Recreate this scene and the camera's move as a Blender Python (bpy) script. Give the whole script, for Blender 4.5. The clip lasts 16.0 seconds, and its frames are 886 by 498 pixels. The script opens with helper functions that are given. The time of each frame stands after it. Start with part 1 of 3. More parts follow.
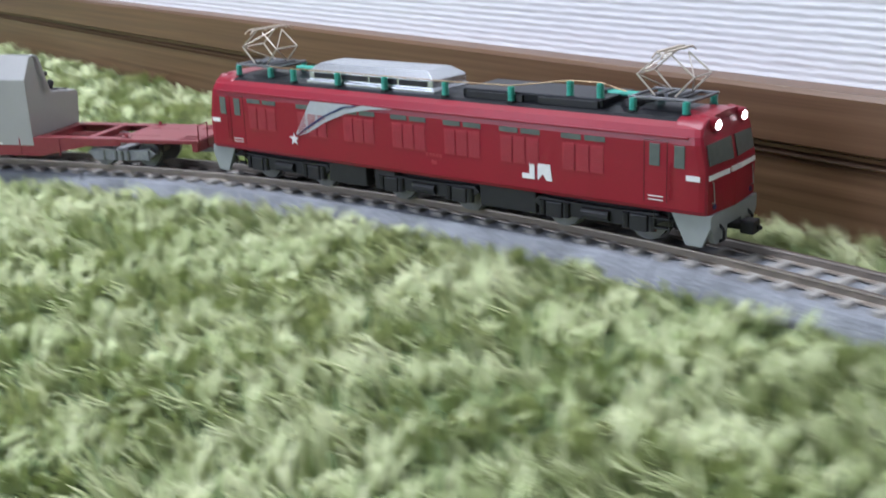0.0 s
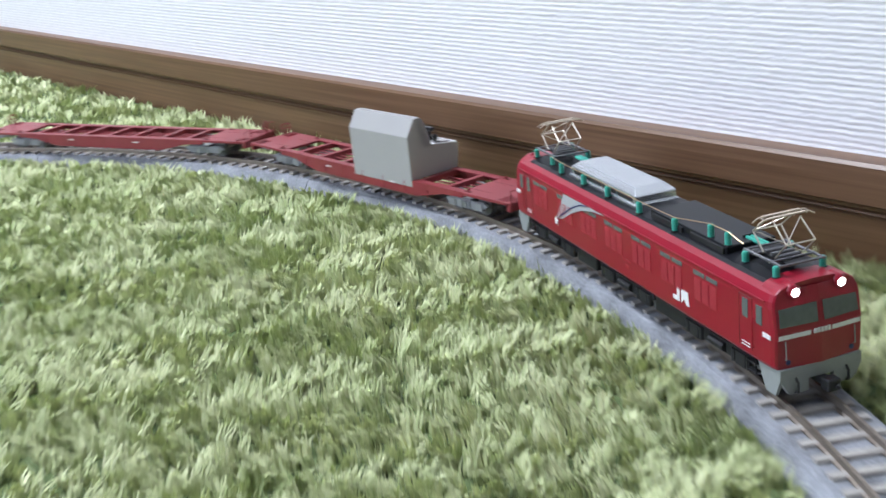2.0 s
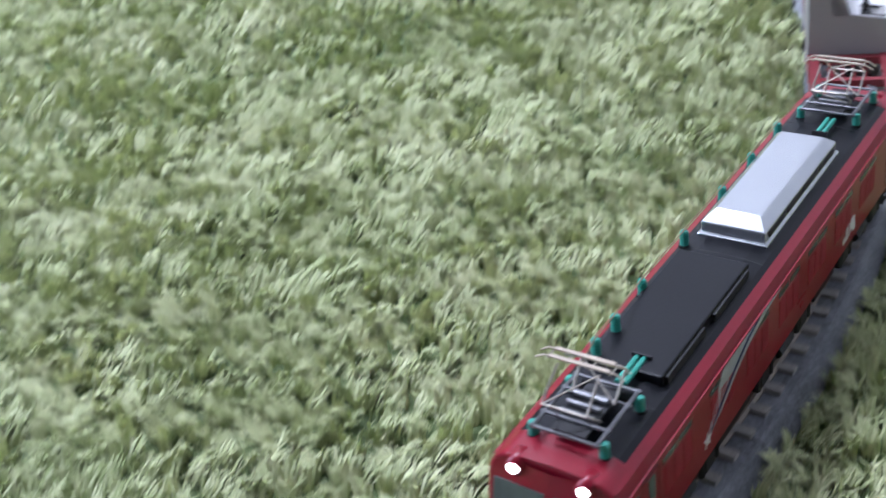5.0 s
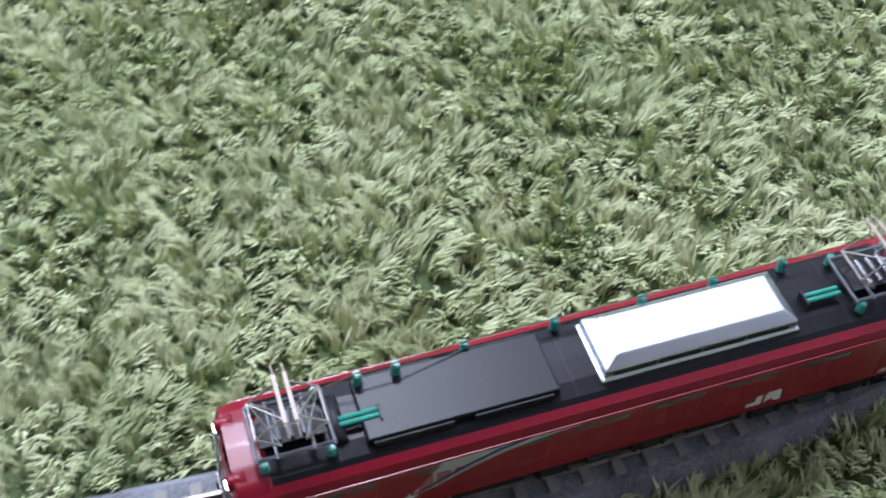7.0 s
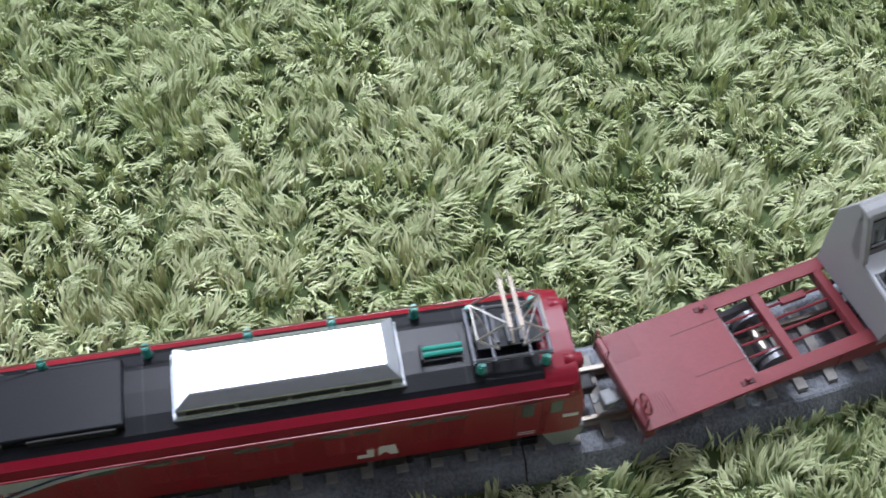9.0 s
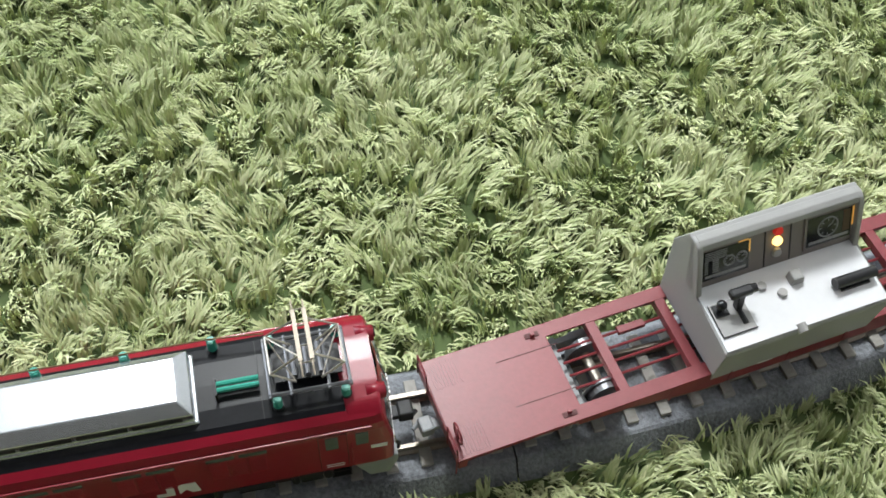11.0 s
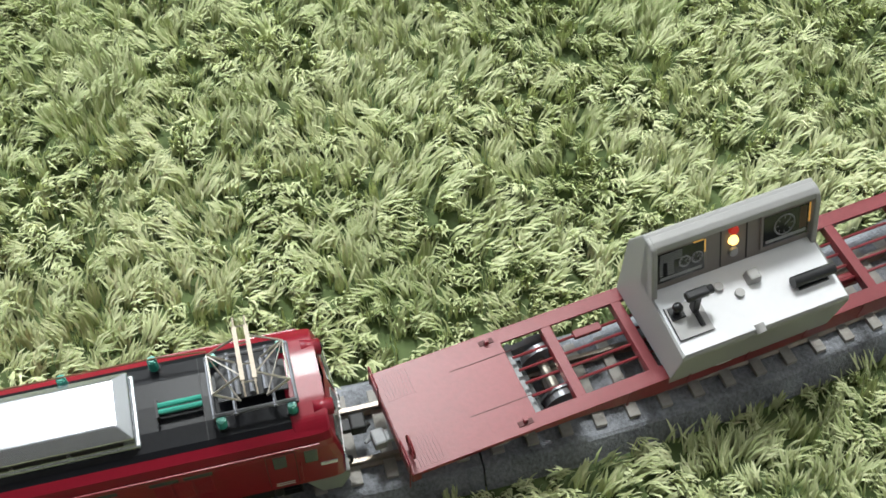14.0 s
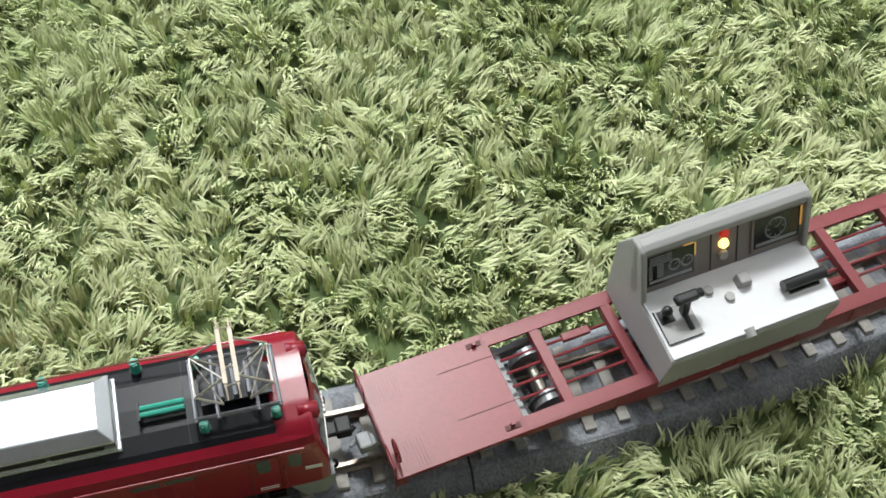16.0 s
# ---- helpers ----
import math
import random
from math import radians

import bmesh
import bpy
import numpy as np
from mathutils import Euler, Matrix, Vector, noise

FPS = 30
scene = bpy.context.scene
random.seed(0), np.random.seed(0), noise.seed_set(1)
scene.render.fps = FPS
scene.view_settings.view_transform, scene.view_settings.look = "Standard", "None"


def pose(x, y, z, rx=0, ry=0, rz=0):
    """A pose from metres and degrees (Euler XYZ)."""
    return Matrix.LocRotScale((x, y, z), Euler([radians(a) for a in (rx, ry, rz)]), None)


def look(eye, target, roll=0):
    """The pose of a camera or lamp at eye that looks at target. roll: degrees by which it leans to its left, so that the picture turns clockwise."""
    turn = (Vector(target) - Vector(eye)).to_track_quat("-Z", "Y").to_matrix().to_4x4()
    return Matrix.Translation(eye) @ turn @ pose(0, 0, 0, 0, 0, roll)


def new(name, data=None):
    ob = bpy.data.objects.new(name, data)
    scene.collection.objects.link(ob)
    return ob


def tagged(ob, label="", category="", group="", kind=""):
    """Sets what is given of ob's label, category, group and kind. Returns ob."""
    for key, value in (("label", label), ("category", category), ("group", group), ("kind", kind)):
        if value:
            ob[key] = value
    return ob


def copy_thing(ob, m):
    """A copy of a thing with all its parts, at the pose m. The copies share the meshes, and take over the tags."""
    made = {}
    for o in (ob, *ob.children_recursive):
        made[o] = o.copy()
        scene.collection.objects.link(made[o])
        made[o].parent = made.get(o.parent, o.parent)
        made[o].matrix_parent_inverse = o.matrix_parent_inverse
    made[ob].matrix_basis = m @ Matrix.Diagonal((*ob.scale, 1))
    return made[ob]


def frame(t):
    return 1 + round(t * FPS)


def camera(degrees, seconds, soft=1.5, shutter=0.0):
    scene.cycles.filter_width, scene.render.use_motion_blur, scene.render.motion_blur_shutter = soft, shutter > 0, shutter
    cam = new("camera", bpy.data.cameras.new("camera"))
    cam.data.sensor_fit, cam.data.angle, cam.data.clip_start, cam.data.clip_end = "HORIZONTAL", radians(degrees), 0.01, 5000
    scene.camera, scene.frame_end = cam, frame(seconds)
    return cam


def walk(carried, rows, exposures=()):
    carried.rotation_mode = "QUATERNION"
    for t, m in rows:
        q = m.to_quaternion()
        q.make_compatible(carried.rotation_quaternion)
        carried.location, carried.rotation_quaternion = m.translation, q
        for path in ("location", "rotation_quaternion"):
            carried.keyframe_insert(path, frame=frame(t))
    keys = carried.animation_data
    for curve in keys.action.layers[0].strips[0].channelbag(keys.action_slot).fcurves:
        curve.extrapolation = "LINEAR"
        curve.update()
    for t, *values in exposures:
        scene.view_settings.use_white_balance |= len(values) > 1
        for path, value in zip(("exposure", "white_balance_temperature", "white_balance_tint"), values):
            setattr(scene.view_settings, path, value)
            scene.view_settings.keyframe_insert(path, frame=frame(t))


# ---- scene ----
# A model railway on a shaggy green rug: metres, z = 0 at the top of the rails.
R_TRACK, WALL_Y, FLOOR_Z = 0.7050, 0.7660, -0.020
PHI_JOINT, STRAIGHT = 83.5, 0.75  # where the curve ends, and how long the straight is
PATH = (
    (0.0, 0.1522, 0.4311, 0.1078, 72.77, 2.45, 52.42),
    (0.5, 0.2202, 0.4414, 0.1232, 69.46, 3.31, 48.65),
    (1.0, 0.3130, 0.4231, 0.1378, 69.99, 4.39, 48.91),
    (1.5, 0.4217, 0.3859, 0.1587, 70.34, 4.96, 49.55),
    (2.0, 0.5417, 0.3166, 0.1856, 71.01, 5.53, 51.03),
    (2.5, 0.6500, 0.2568, 0.2074, 69.69, 5.88, 51.73),
    (3.0, 0.7457, 0.2025, 0.2382, 68.33, 6.83, 52.69),
    (3.5, 0.8127, 0.1727, 0.2660, 66.66, 7.02, 53.54),
    (4.0, 0.8384, 0.1757, 0.2479, 66.60, 8.28, 55.16),
    (4.5, 0.8255, 0.1930, 0.2315, 64.10, 7.68, 58.93),
    (5.0, 0.8321, 0.1924, 0.2179, 58.90, 7.42, 65.44),
    (7.5, 0.8730, 0.0305, 0.3252, 37.31, -2.04, 84.68),
    (8.0, 0.8713, 0.0327, 0.3201, 36.52, -1.95, 86.06),
    (8.5, 0.8683, 0.0387, 0.3178, 35.82, -1.17, 86.46),
    (9.0, 0.8664, 0.0423, 0.3148, 35.75, -0.82, 86.12),
    (11.5, 0.8595, 0.0383, 0.3119, 35.06, -1.22, 83.76),
    (12.0, 0.8580, 0.0399, 0.3110, 35.03, -1.23, 83.54),
    (12.5, 0.8573, 0.0404, 0.3102, 34.98, -1.25, 83.32),
    (13.0, 0.8559, 0.0420, 0.3103, 34.89, -1.09, 82.81),
    (13.5, 0.8546, 0.0427, 0.3094, 34.84, -1.15, 82.35),
    (14.0, 0.8533, 0.0453, 0.3086, 34.67, -1.06, 82.17),
    (14.5, 0.8531, 0.0448, 0.3078, 34.70, -1.23, 82.09),
    (15.0, 0.8522, 0.0457, 0.3082, 34.56, -1.23, 82.10),
    (15.5, 0.8512, 0.0460, 0.3070, 34.56, -1.41, 82.16),
    (16.0, 0.8504, 0.0468, 0.3062, 34.54, -1.53, 82.18),
)
ALONG = (
    (0.0, -14.19),
    (0.5, -5.86),
    (1.0, 2.57),
    (1.5, 11.29),
    (2.0, 19.40),
    (2.5, 26.57),
    (3.0, 32.74),
    (3.5, 38.48),
    (4.0, 44.88),
    (4.5, 52.01),
    (5.0, 58.67),
    (7.5, 84.11),
    (8.0, 87.06),
    (8.5, 89.36),
    (9.0, 91.25),
    (11.5, 95.65),
    (12.0, 95.66),
    (12.5, 95.67),
    (13.0, 95.68),
    (13.5, 95.69),
    (14.0, 95.70),
    (14.5, 95.71),
    (15.0, 95.72),
    (15.5, 95.72),
    (16.0, 95.73),
)


cam = camera(41.85, 16.0, soft=1.6, shutter=0.5)
walk(cam, [(t, pose(*row)) for t, *row in PATH],
     exposures=((0.0, -0.04, 5720, 19), (1.5, 0.10, 5720, 18), (2.5, 0.24, 5720, 18), (4.0, 0.16, 5700, 17), (5.0, 0.16, 5400, 25), (9.0, 0.04, 5680, 20), (11.5, 0.19, 6350, 11), (16.0, 0.19, 6350, 11)))

# ---- light ----
world = bpy.data.worlds.new("world")
scene.world = world
world.use_nodes = True
sky = world.node_tree.nodes.new("ShaderNodeTexSky")
sky.sky_type, sky.sun_disc = "NISHITA", False
sky.sun_elevation, sky.sun_rotation = radians(45), radians(200)
world.node_tree.links.new(sky.outputs[0], world.node_tree.nodes["Background"].inputs["Color"])
world.node_tree.nodes["Background"].inputs["Strength"].default_value = 0.1


def area_lamp(name, m, sx, sy, watts, color, shape="RECTANGLE"):
    data = bpy.data.lights.new(name, "AREA")
    data.shape, data.size, data.size_y, data.energy, data.color = shape, sx, sy, watts, color
    ob = new(name, data)
    ob.matrix_world = m
    return ob


LAMP_AT = (-0.72, -0.02, 2.30)
area_lamp("ceiling_lamp_light", look((LAMP_AT[0], LAMP_AT[1], 2.285), (LAMP_AT[0], LAMP_AT[1], 0)), 0.55, 0.55, 64, (0.96, 1.0, 0.97), "DISK")
# added fill from an unseen south opening, brightens the rug and the train's inner side
area_lamp("window_light", look((-0.8, -1.83, 1.07), (-0.1, 0.2, 0.2)), 1.55, 1.7, 40, (0.88, 0.96, 1.0))


# ---- materials ----
def material(name, color, rough=0.5, metal=0.0, vary=0.12, grain=400.0, big=25.0, bump=0.0, spec=0.5, island=0.0, coat=0.0, emit=None, power=0.0, low=None):
    """A principled surface whose colour varies at two scales, with fine relief."""
    mat = bpy.data.materials.new(name)
    mat.use_nodes = True
    nt = mat.node_tree
    b = nt.nodes["Principled BSDF"]
    b.inputs["Roughness"].default_value, b.inputs["Metallic"].default_value = rough, metal
    b.inputs["Specular IOR Level"].default_value, b.inputs["Coat Weight"].default_value = spec, coat
    co = nt.nodes.new("ShaderNodeTexCoord")
    fine, broad = nt.nodes.new("ShaderNodeTexNoise"), nt.nodes.new("ShaderNodeTexNoise")
    fine.inputs["Scale"].default_value, broad.inputs["Scale"].default_value = grain, big
    fine.inputs["Detail"].default_value = 4
    for n in (fine, broad):
        nt.links.new(co.outputs["Object"], n.inputs["Vector"])
    add = nt.nodes.new("ShaderNodeMath")
    add.operation = "ADD"
    nt.links.new(fine.outputs[0], add.inputs[0])
    nt.links.new(broad.outputs[0], add.inputs[1])
    last = add
    if island:
        geo = nt.nodes.new("ShaderNodeNewGeometry")
        mul = nt.nodes.new("ShaderNodeMath")
        mul.operation = "MULTIPLY_ADD"
        mul.inputs[1].default_value = island
        nt.links.new(geo.outputs["Random Per Island"], mul.inputs[0])
        nt.links.new(add.outputs[0], mul.inputs[2])
        last = mul
    ramp = nt.nodes.new("ShaderNodeMapRange")
    ramp.inputs["From Min"].default_value, ramp.inputs["From Max"].default_value = 0.6, 1.4 + island
    ramp.inputs["To Min"].default_value, ramp.inputs["To Max"].default_value = 1 - vary, 1 + vary
    nt.links.new(last.outputs[0], ramp.inputs["Value"])
    tint = nt.nodes.new("ShaderNodeVectorMath")
    tint.operation = "SCALE"
    tint.inputs[0].default_value = color
    nt.links.new(ramp.outputs[0], tint.inputs["Scale"])
    nt.links.new(tint.outputs[0], b.inputs["Base Color"])
    if low:
        ramp.inputs["To Min"].default_value, ramp.inputs["To Max"].default_value = 0.0, 1.0
        mix = nt.nodes.new("ShaderNodeMix")
        mix.data_type = "RGBA"
        mix.inputs[6].default_value, mix.inputs[7].default_value = (*low, 1), (*color, 1)
        nt.links.new(ramp.outputs[0], mix.inputs[0])
        nt.links.new(mix.outputs[2], b.inputs["Base Color"])
    if bump:
        bm_node = nt.nodes.new("ShaderNodeBump")
        bm_node.inputs["Strength"].default_value, bm_node.inputs["Distance"].default_value = bump, 0.0006
        nt.links.new(fine.outputs[0], bm_node.inputs["Height"])
        nt.links.new(bm_node.outputs[0], b.inputs["Normal"])
    if emit:
        b.inputs["Emission Color"].default_value, b.inputs["Emission Strength"].default_value = (*emit, 1), power
    return mat


RED = material("red_lacquer", (0.26, 0.005, 0.020), 0.34, vary=0.08, grain=900, big=30, bump=0.03, coat=0.06)
# louvre red made lighter and pinker, a specular sheen put into the colour
LOUVRE = material("sheen_red_louvre", (0.34, 0.026, 0.038), 0.5, vary=0.12, grain=700, big=60)
ROOF = material("black_roof", (0.009, 0.0095, 0.012), 0.36, vary=0.25, grain=900, big=40, bump=0.03, spec=0.22)
DARK = material("dark_underframe", (0.014, 0.014, 0.015), 0.55, vary=0.3, grain=500, big=60, bump=0.1)
GREY = material("light_grey_skirt", (0.27, 0.29, 0.28), 0.5, vary=0.08)
SILVER = material("silver_hood", (0.58, 0.60, 0.63), 0.27, metal=0.8, vary=0.06, grain=1200, big=50)
STEEL = material("nickel_silver", (0.60, 0.55, 0.48), 0.38, metal=0.85, vary=0.12, grain=1500)
COPPER = material("worn_copper_strip", (0.55, 0.46, 0.36), 0.5, metal=0.1, vary=0.15, grain=1500)
GUNMETAL = material("dull_grey_metal", (0.20, 0.20, 0.21), 0.4, metal=0.6, vary=0.2, grain=900)
GREEN = material("green_insulator", (0.05, 0.36, 0.27), 0.35, vary=0.12, grain=1500, big=200)
GLASS = material("dark_window_glass", (0.035, 0.045, 0.045), 0.08, vary=0.1, coat=0.3)
GLASS_PALE = material("grey_green_window", (0.11, 0.13, 0.12), 0.2, vary=0.15)
WHITE = material("white_marking", (0.75, 0.75, 0.74), 0.45, vary=0.05)
FOIL = material("pale_silver_marking", (0.50, 0.52, 0.56), 0.35, metal=0.3, vary=0.12, grain=500)
BLUE_LINE = material("dark_blue_line", (0.02, 0.03, 0.12), 0.4)
GLOW = material("lit_headlight", (0.9, 0.9, 0.85), 0.3, emit=(1.0, 0.95, 0.85), power=16)
FREIGHT = material("brick_red_wagon_paint", (0.23, 0.034, 0.040), 0.38, vary=0.12, grain=800, big=35, bump=0.06)
FREIGHT_LINE = material("dark_red_seam", (0.10, 0.02, 0.02), 0.6)
BOGIE = material("grey_bogie", (0.30, 0.31, 0.32), 0.45, vary=0.18, grain=700, bump=0.08)
CASE = material("warm_grey_console", (0.36, 0.355, 0.345), 0.38, vary=0.05, grain=1500, big=40, bump=0.03)
PANEL = material("brown_grey_panel", (0.22, 0.19, 0.175), 0.45, vary=0.06)
# desk colour raised to near white to carry the glare on it
DESK = material("glare_white_desk", (0.84, 0.84, 0.86), 0.32, vary=0.03, metal=0.0)
SCREEN = material("black_display", (0.012, 0.013, 0.015), 0.2, vary=0.1)
PRINT = material("grey_print", (0.33, 0.33, 0.33), 0.5)
BLACK = material("black_plastic", (0.012, 0.012, 0.013), 0.3)
AMBER = material("lit_amber_lamp", (0.9, 0.6, 0.2), 0.3, emit=(1.0, 0.62, 0.16), power=3)
AMBER_DIM = material("amber_glow_strip", (0.8, 0.45, 0.1), 0.4, emit=(1.0, 0.55, 0.12), power=0.3)
RED_LAMP = material("red_lamp", (0.55, 0.02, 0.02), 0.3, emit=(1.0, 0.05, 0.03), power=0.25)
PALE_LAMP = material("unlit_lamp", (0.42, 0.41, 0.40), 0.35)
BALLAST = material("grey_ballast", (0.225, 0.235, 0.255), 0.85, vary=0.55, grain=900, big=60, bump=0.9)
SLEEPER = material("grey_brown_sleeper", (0.35, 0.33, 0.30), 0.75, vary=0.2, grain=600, big=80, bump=0.2)
RAIL = material("weathered_rail", (0.28, 0.24, 0.20), 0.42, metal=0.8, vary=0.2, grain=500)
BRASS = material("thin_brass_wire", (0.45, 0.33, 0.2), 0.35, metal=0.8)
PILE = material("green_pile", (0.86, 0.87, 0.55), 0.5, low=(0.33, 0.42, 0.15), vary=0.50, grain=35, big=9, island=0.9, spec=0.25)
BACKING = material("dark_green_backing", (0.10, 0.14, 0.05), 0.9, vary=0.3, grain=200)
# for the walls out of view, coloured dark to hold back bounced light
UNSEEN = material("dark_unseen_wall", (0.11, 0.10, 0.09), 0.9, vary=0.05)
PLASTER = material("white_ceiling", (0.75, 0.75, 0.73), 0.9, vary=0.03)
BLUE_BOX = material("cyan_plastic", (0.02, 0.25, 0.45), 0.35, vary=0.08)
PURPLE = material("purple_pattern", (0.16, 0.12, 0.24), 0.5, vary=0.5, grain=80, big=20)
DIFFUSER = material("lit_diffuser", (0.9, 0.9, 0.9), 0.5, emit=(1, 0.97, 0.92), power=6)


def wood_material():
    mat = bpy.data.materials.new("brown_wood_grain")
    mat.use_nodes = True
    nt = mat.node_tree
    b = nt.nodes["Principled BSDF"]
    co, mp, n = nt.nodes.new("ShaderNodeTexCoord"), nt.nodes.new("ShaderNodeMapping"), nt.nodes.new("ShaderNodeTexNoise")
    mp.inputs["Scale"].default_value = (6, 260, 420)
    n.inputs["Scale"].default_value, n.inputs["Detail"].default_value = 1.0, 6
    ramp = nt.nodes.new("ShaderNodeValToRGB")
    ramp.color_ramp.elements[0].color, ramp.color_ramp.elements[0].position = (0.105, 0.054, 0.027, 1), 0.30
    ramp.color_ramp.elements[1].color, ramp.color_ramp.elements[1].position = (0.185, 0.104, 0.055, 1), 0.72
    bmp = nt.nodes.new("ShaderNodeBump")
    bmp.inputs["Strength"].default_value, bmp.inputs["Distance"].default_value = 0.25, 0.0005
    nt.links.new(co.outputs["Object"], mp.inputs["Vector"])
    nt.links.new(mp.outputs[0], n.inputs["Vector"])
    nt.links.new(n.outputs[0], ramp.inputs[0])
    nt.links.new(ramp.outputs[0], b.inputs["Base Color"])
    nt.links.new(n.outputs[0], bmp.inputs["Height"])
    nt.links.new(bmp.outputs[0], b.inputs["Normal"])
    b.inputs["Roughness"].default_value = 0.38
    return mat


def wallpaper_material():
    mat = bpy.data.materials.new("ribbed_white_wallpaper")
    mat.use_nodes = True
    nt = mat.node_tree
    b = nt.nodes["Principled BSDF"]
    co, mp, n, w = (nt.nodes.new(k) for k in ("ShaderNodeTexCoord", "ShaderNodeMapping", "ShaderNodeTexNoise", "ShaderNodeTexWave"))
    mp.inputs["Scale"].default_value = (110, 1, 420)
    n.inputs["Scale"].default_value, n.inputs["Detail"].default_value = 1.0, 5
    w.wave_type, w.bands_direction = "BANDS", "Z"
    w.inputs["Scale"].default_value, w.inputs["Distortion"].default_value = 112, 1.6
    w.inputs["Detail"].default_value, w.inputs["Detail Scale"].default_value = 3, 3.0
    mix = nt.nodes.new("ShaderNodeMath")
    mix.operation = "MULTIPLY_ADD"
    mix.inputs[1].default_value = 0.45
    ramp = nt.nodes.new("ShaderNodeMapRange")
    ramp.inputs["From Min"].default_value, ramp.inputs["From Max"].default_value = 0.3, 1.3
    ramp.inputs["To Min"].default_value, ramp.inputs["To Max"].default_value = 0.72, 0.86
    tint = nt.nodes.new("ShaderNodeVectorMath")
    tint.operation = "SCALE"
    tint.inputs[0].default_value = (1.0, 0.985, 0.99)
    bmp = nt.nodes.new("ShaderNodeBump")
    bmp.inputs["Strength"].default_value, bmp.inputs["Distance"].default_value = 0.6, 0.0008
    nt.links.new(co.outputs["Object"], mp.inputs["Vector"])
    nt.links.new(mp.outputs[0], n.inputs["Vector"])
    nt.links.new(co.outputs["Object"], w.inputs["Vector"])
    nt.links.new(w.outputs["Fac"], mix.inputs[0])
    nt.links.new(n.outputs[0], mix.inputs[2])
    nt.links.new(mix.outputs[0], ramp.inputs["Value"])
    nt.links.new(ramp.outputs[0], tint.inputs["Scale"])
    nt.links.new(tint.outputs[0], b.inputs["Base Color"])
    nt.links.new(mix.outputs[0], bmp.inputs["Height"])
    nt.links.new(bmp.outputs[0], b.inputs["Normal"])
    b.inputs["Roughness"].default_value = 0.7
    return mat


WOOD, WALLPAPER = wood_material(), wallpaper_material()

# ---- mesh helpers (sizes in millimetres unless said otherwise) ----
MM = 0.001


def part(name, bm, mat, parent=None, label="", smooth=False):
    me = bpy.data.meshes.new(name)
    bmesh.ops.recalc_face_normals(bm, faces=bm.faces)
    bm.to_mesh(me)
    bm.free()
    me.materials.append(mat)
    if smooth:
        for p in me.polygons:
            p.use_smooth = True
    ob = new(name, me)
    ob.parent = parent
    return tagged(ob, label) if label else ob


def thing(name, label, category, group=""):
    return tagged(new(name), label, category, group)


def box(bm, x0, x1, y0, y1, z0, z1, bevel=0.0, k=MM):
    vs = [bm.verts.new((x * k, y * k, z * k)) for x in (x0, x1) for y in (y0, y1) for z in (z0, z1)]
    fs = [bm.faces.new([vs[i] for i in q]) for q in ((0, 1, 3, 2), (4, 6, 7, 5), (0, 4, 5, 1), (2, 3, 7, 6), (0, 2, 6, 4), (1, 5, 7, 3))]
    if bevel:
        bmesh.ops.bevel(bm, geom=list({e for f in fs for e in f.edges}), offset=bevel * k, segments=2, affect="EDGES", profile=0.5)
    return bm


def one(*args, **kw):
    return box(bmesh.new(), *args, **kw)


def prism(bm, outline, a, b, axis="x", bevel=0.0):
    """Extrudes an outline of (u, v) along an axis from a to b."""
    place = {"x": lambda u, v, s: (s, u, v), "y": lambda u, v, s: (u, s, v), "z": lambda u, v, s: (u, v, s)}[axis]
    lo = [bm.verts.new([c * MM for c in place(u, v, a)]) for u, v in outline]
    hi = [bm.verts.new([c * MM for c in place(u, v, b)]) for u, v in outline]
    fs = [bm.faces.new(lo), bm.faces.new(hi[::-1])]
    for i in range(len(lo)):
        j = (i + 1) % len(lo)
        fs.append(bm.faces.new((lo[i], lo[j], hi[j], hi[i])))
    if bevel:
        bmesh.ops.bevel(bm, geom=list({e for f in fs for e in f.edges}), offset=bevel * MM, segments=2, affect="EDGES", profile=0.5)
    return bm


def rod(bm, p, q, r, r2=None, seg=8):
    """A round bar from p to q."""
    p, q = Vector(p) * MM, Vector(q) * MM
    m = Matrix.Translation((p + q) / 2) @ (q - p).to_track_quat("Z", "Y").to_matrix().to_4x4()
    bmesh.ops.create_cone(bm, cap_ends=True, segments=seg, radius1=r * MM, radius2=(r if r2 is None else r2) * MM, depth=(q - p).length, matrix=m)
    return bm


def wire(bm, pts, r, seg=5):
    for p, q in zip(pts, pts[1:]):
        rod(bm, p, q, r, seg=seg)
    return bm


def path_point(phi, out=0.0):
    """A point of the track's centre line (or that far outside it): a curve up to the joint, a straight, and the curve back."""
    e = radians(phi - PHI_JOINT) * R_TRACK
    a = radians(min(phi, PHI_JOINT)) if e < STRAIGHT else radians(PHI_JOINT) + (e - STRAIGHT) / R_TRACK
    run = min(max(e, 0.0), STRAIGHT)
    j = radians(PHI_JOINT)
    return Vector(((R_TRACK + out) * math.sin(a) + run * math.cos(j), (R_TRACK + out) * math.cos(a) - run * math.sin(j), 0))


def on_track(phi, reach=0.001):
    """The pose of a thing whose two pivots, that far before and behind its middle, stand on the track."""
    d = math.degrees(reach / R_TRACK)
    f, b = path_point(phi + d), path_point(phi - d)
    m, h = (f + b) / 2, f - b
    return pose(m.x, m.y, 0, 0, 0, math.degrees(math.atan2(h.y, h.x)))


# ---- the room ----
X0, X1, Y0, TOP = -2.40, 1.95, -1.85, 2.40


def slab(name, x0, x1, y0, y1, z0, z1, mat, label, category, parent=None):
    return tagged(part(name, one(x0, x1, y0, y1, z0, z1, k=1), mat, parent), label, category, "", "structure")


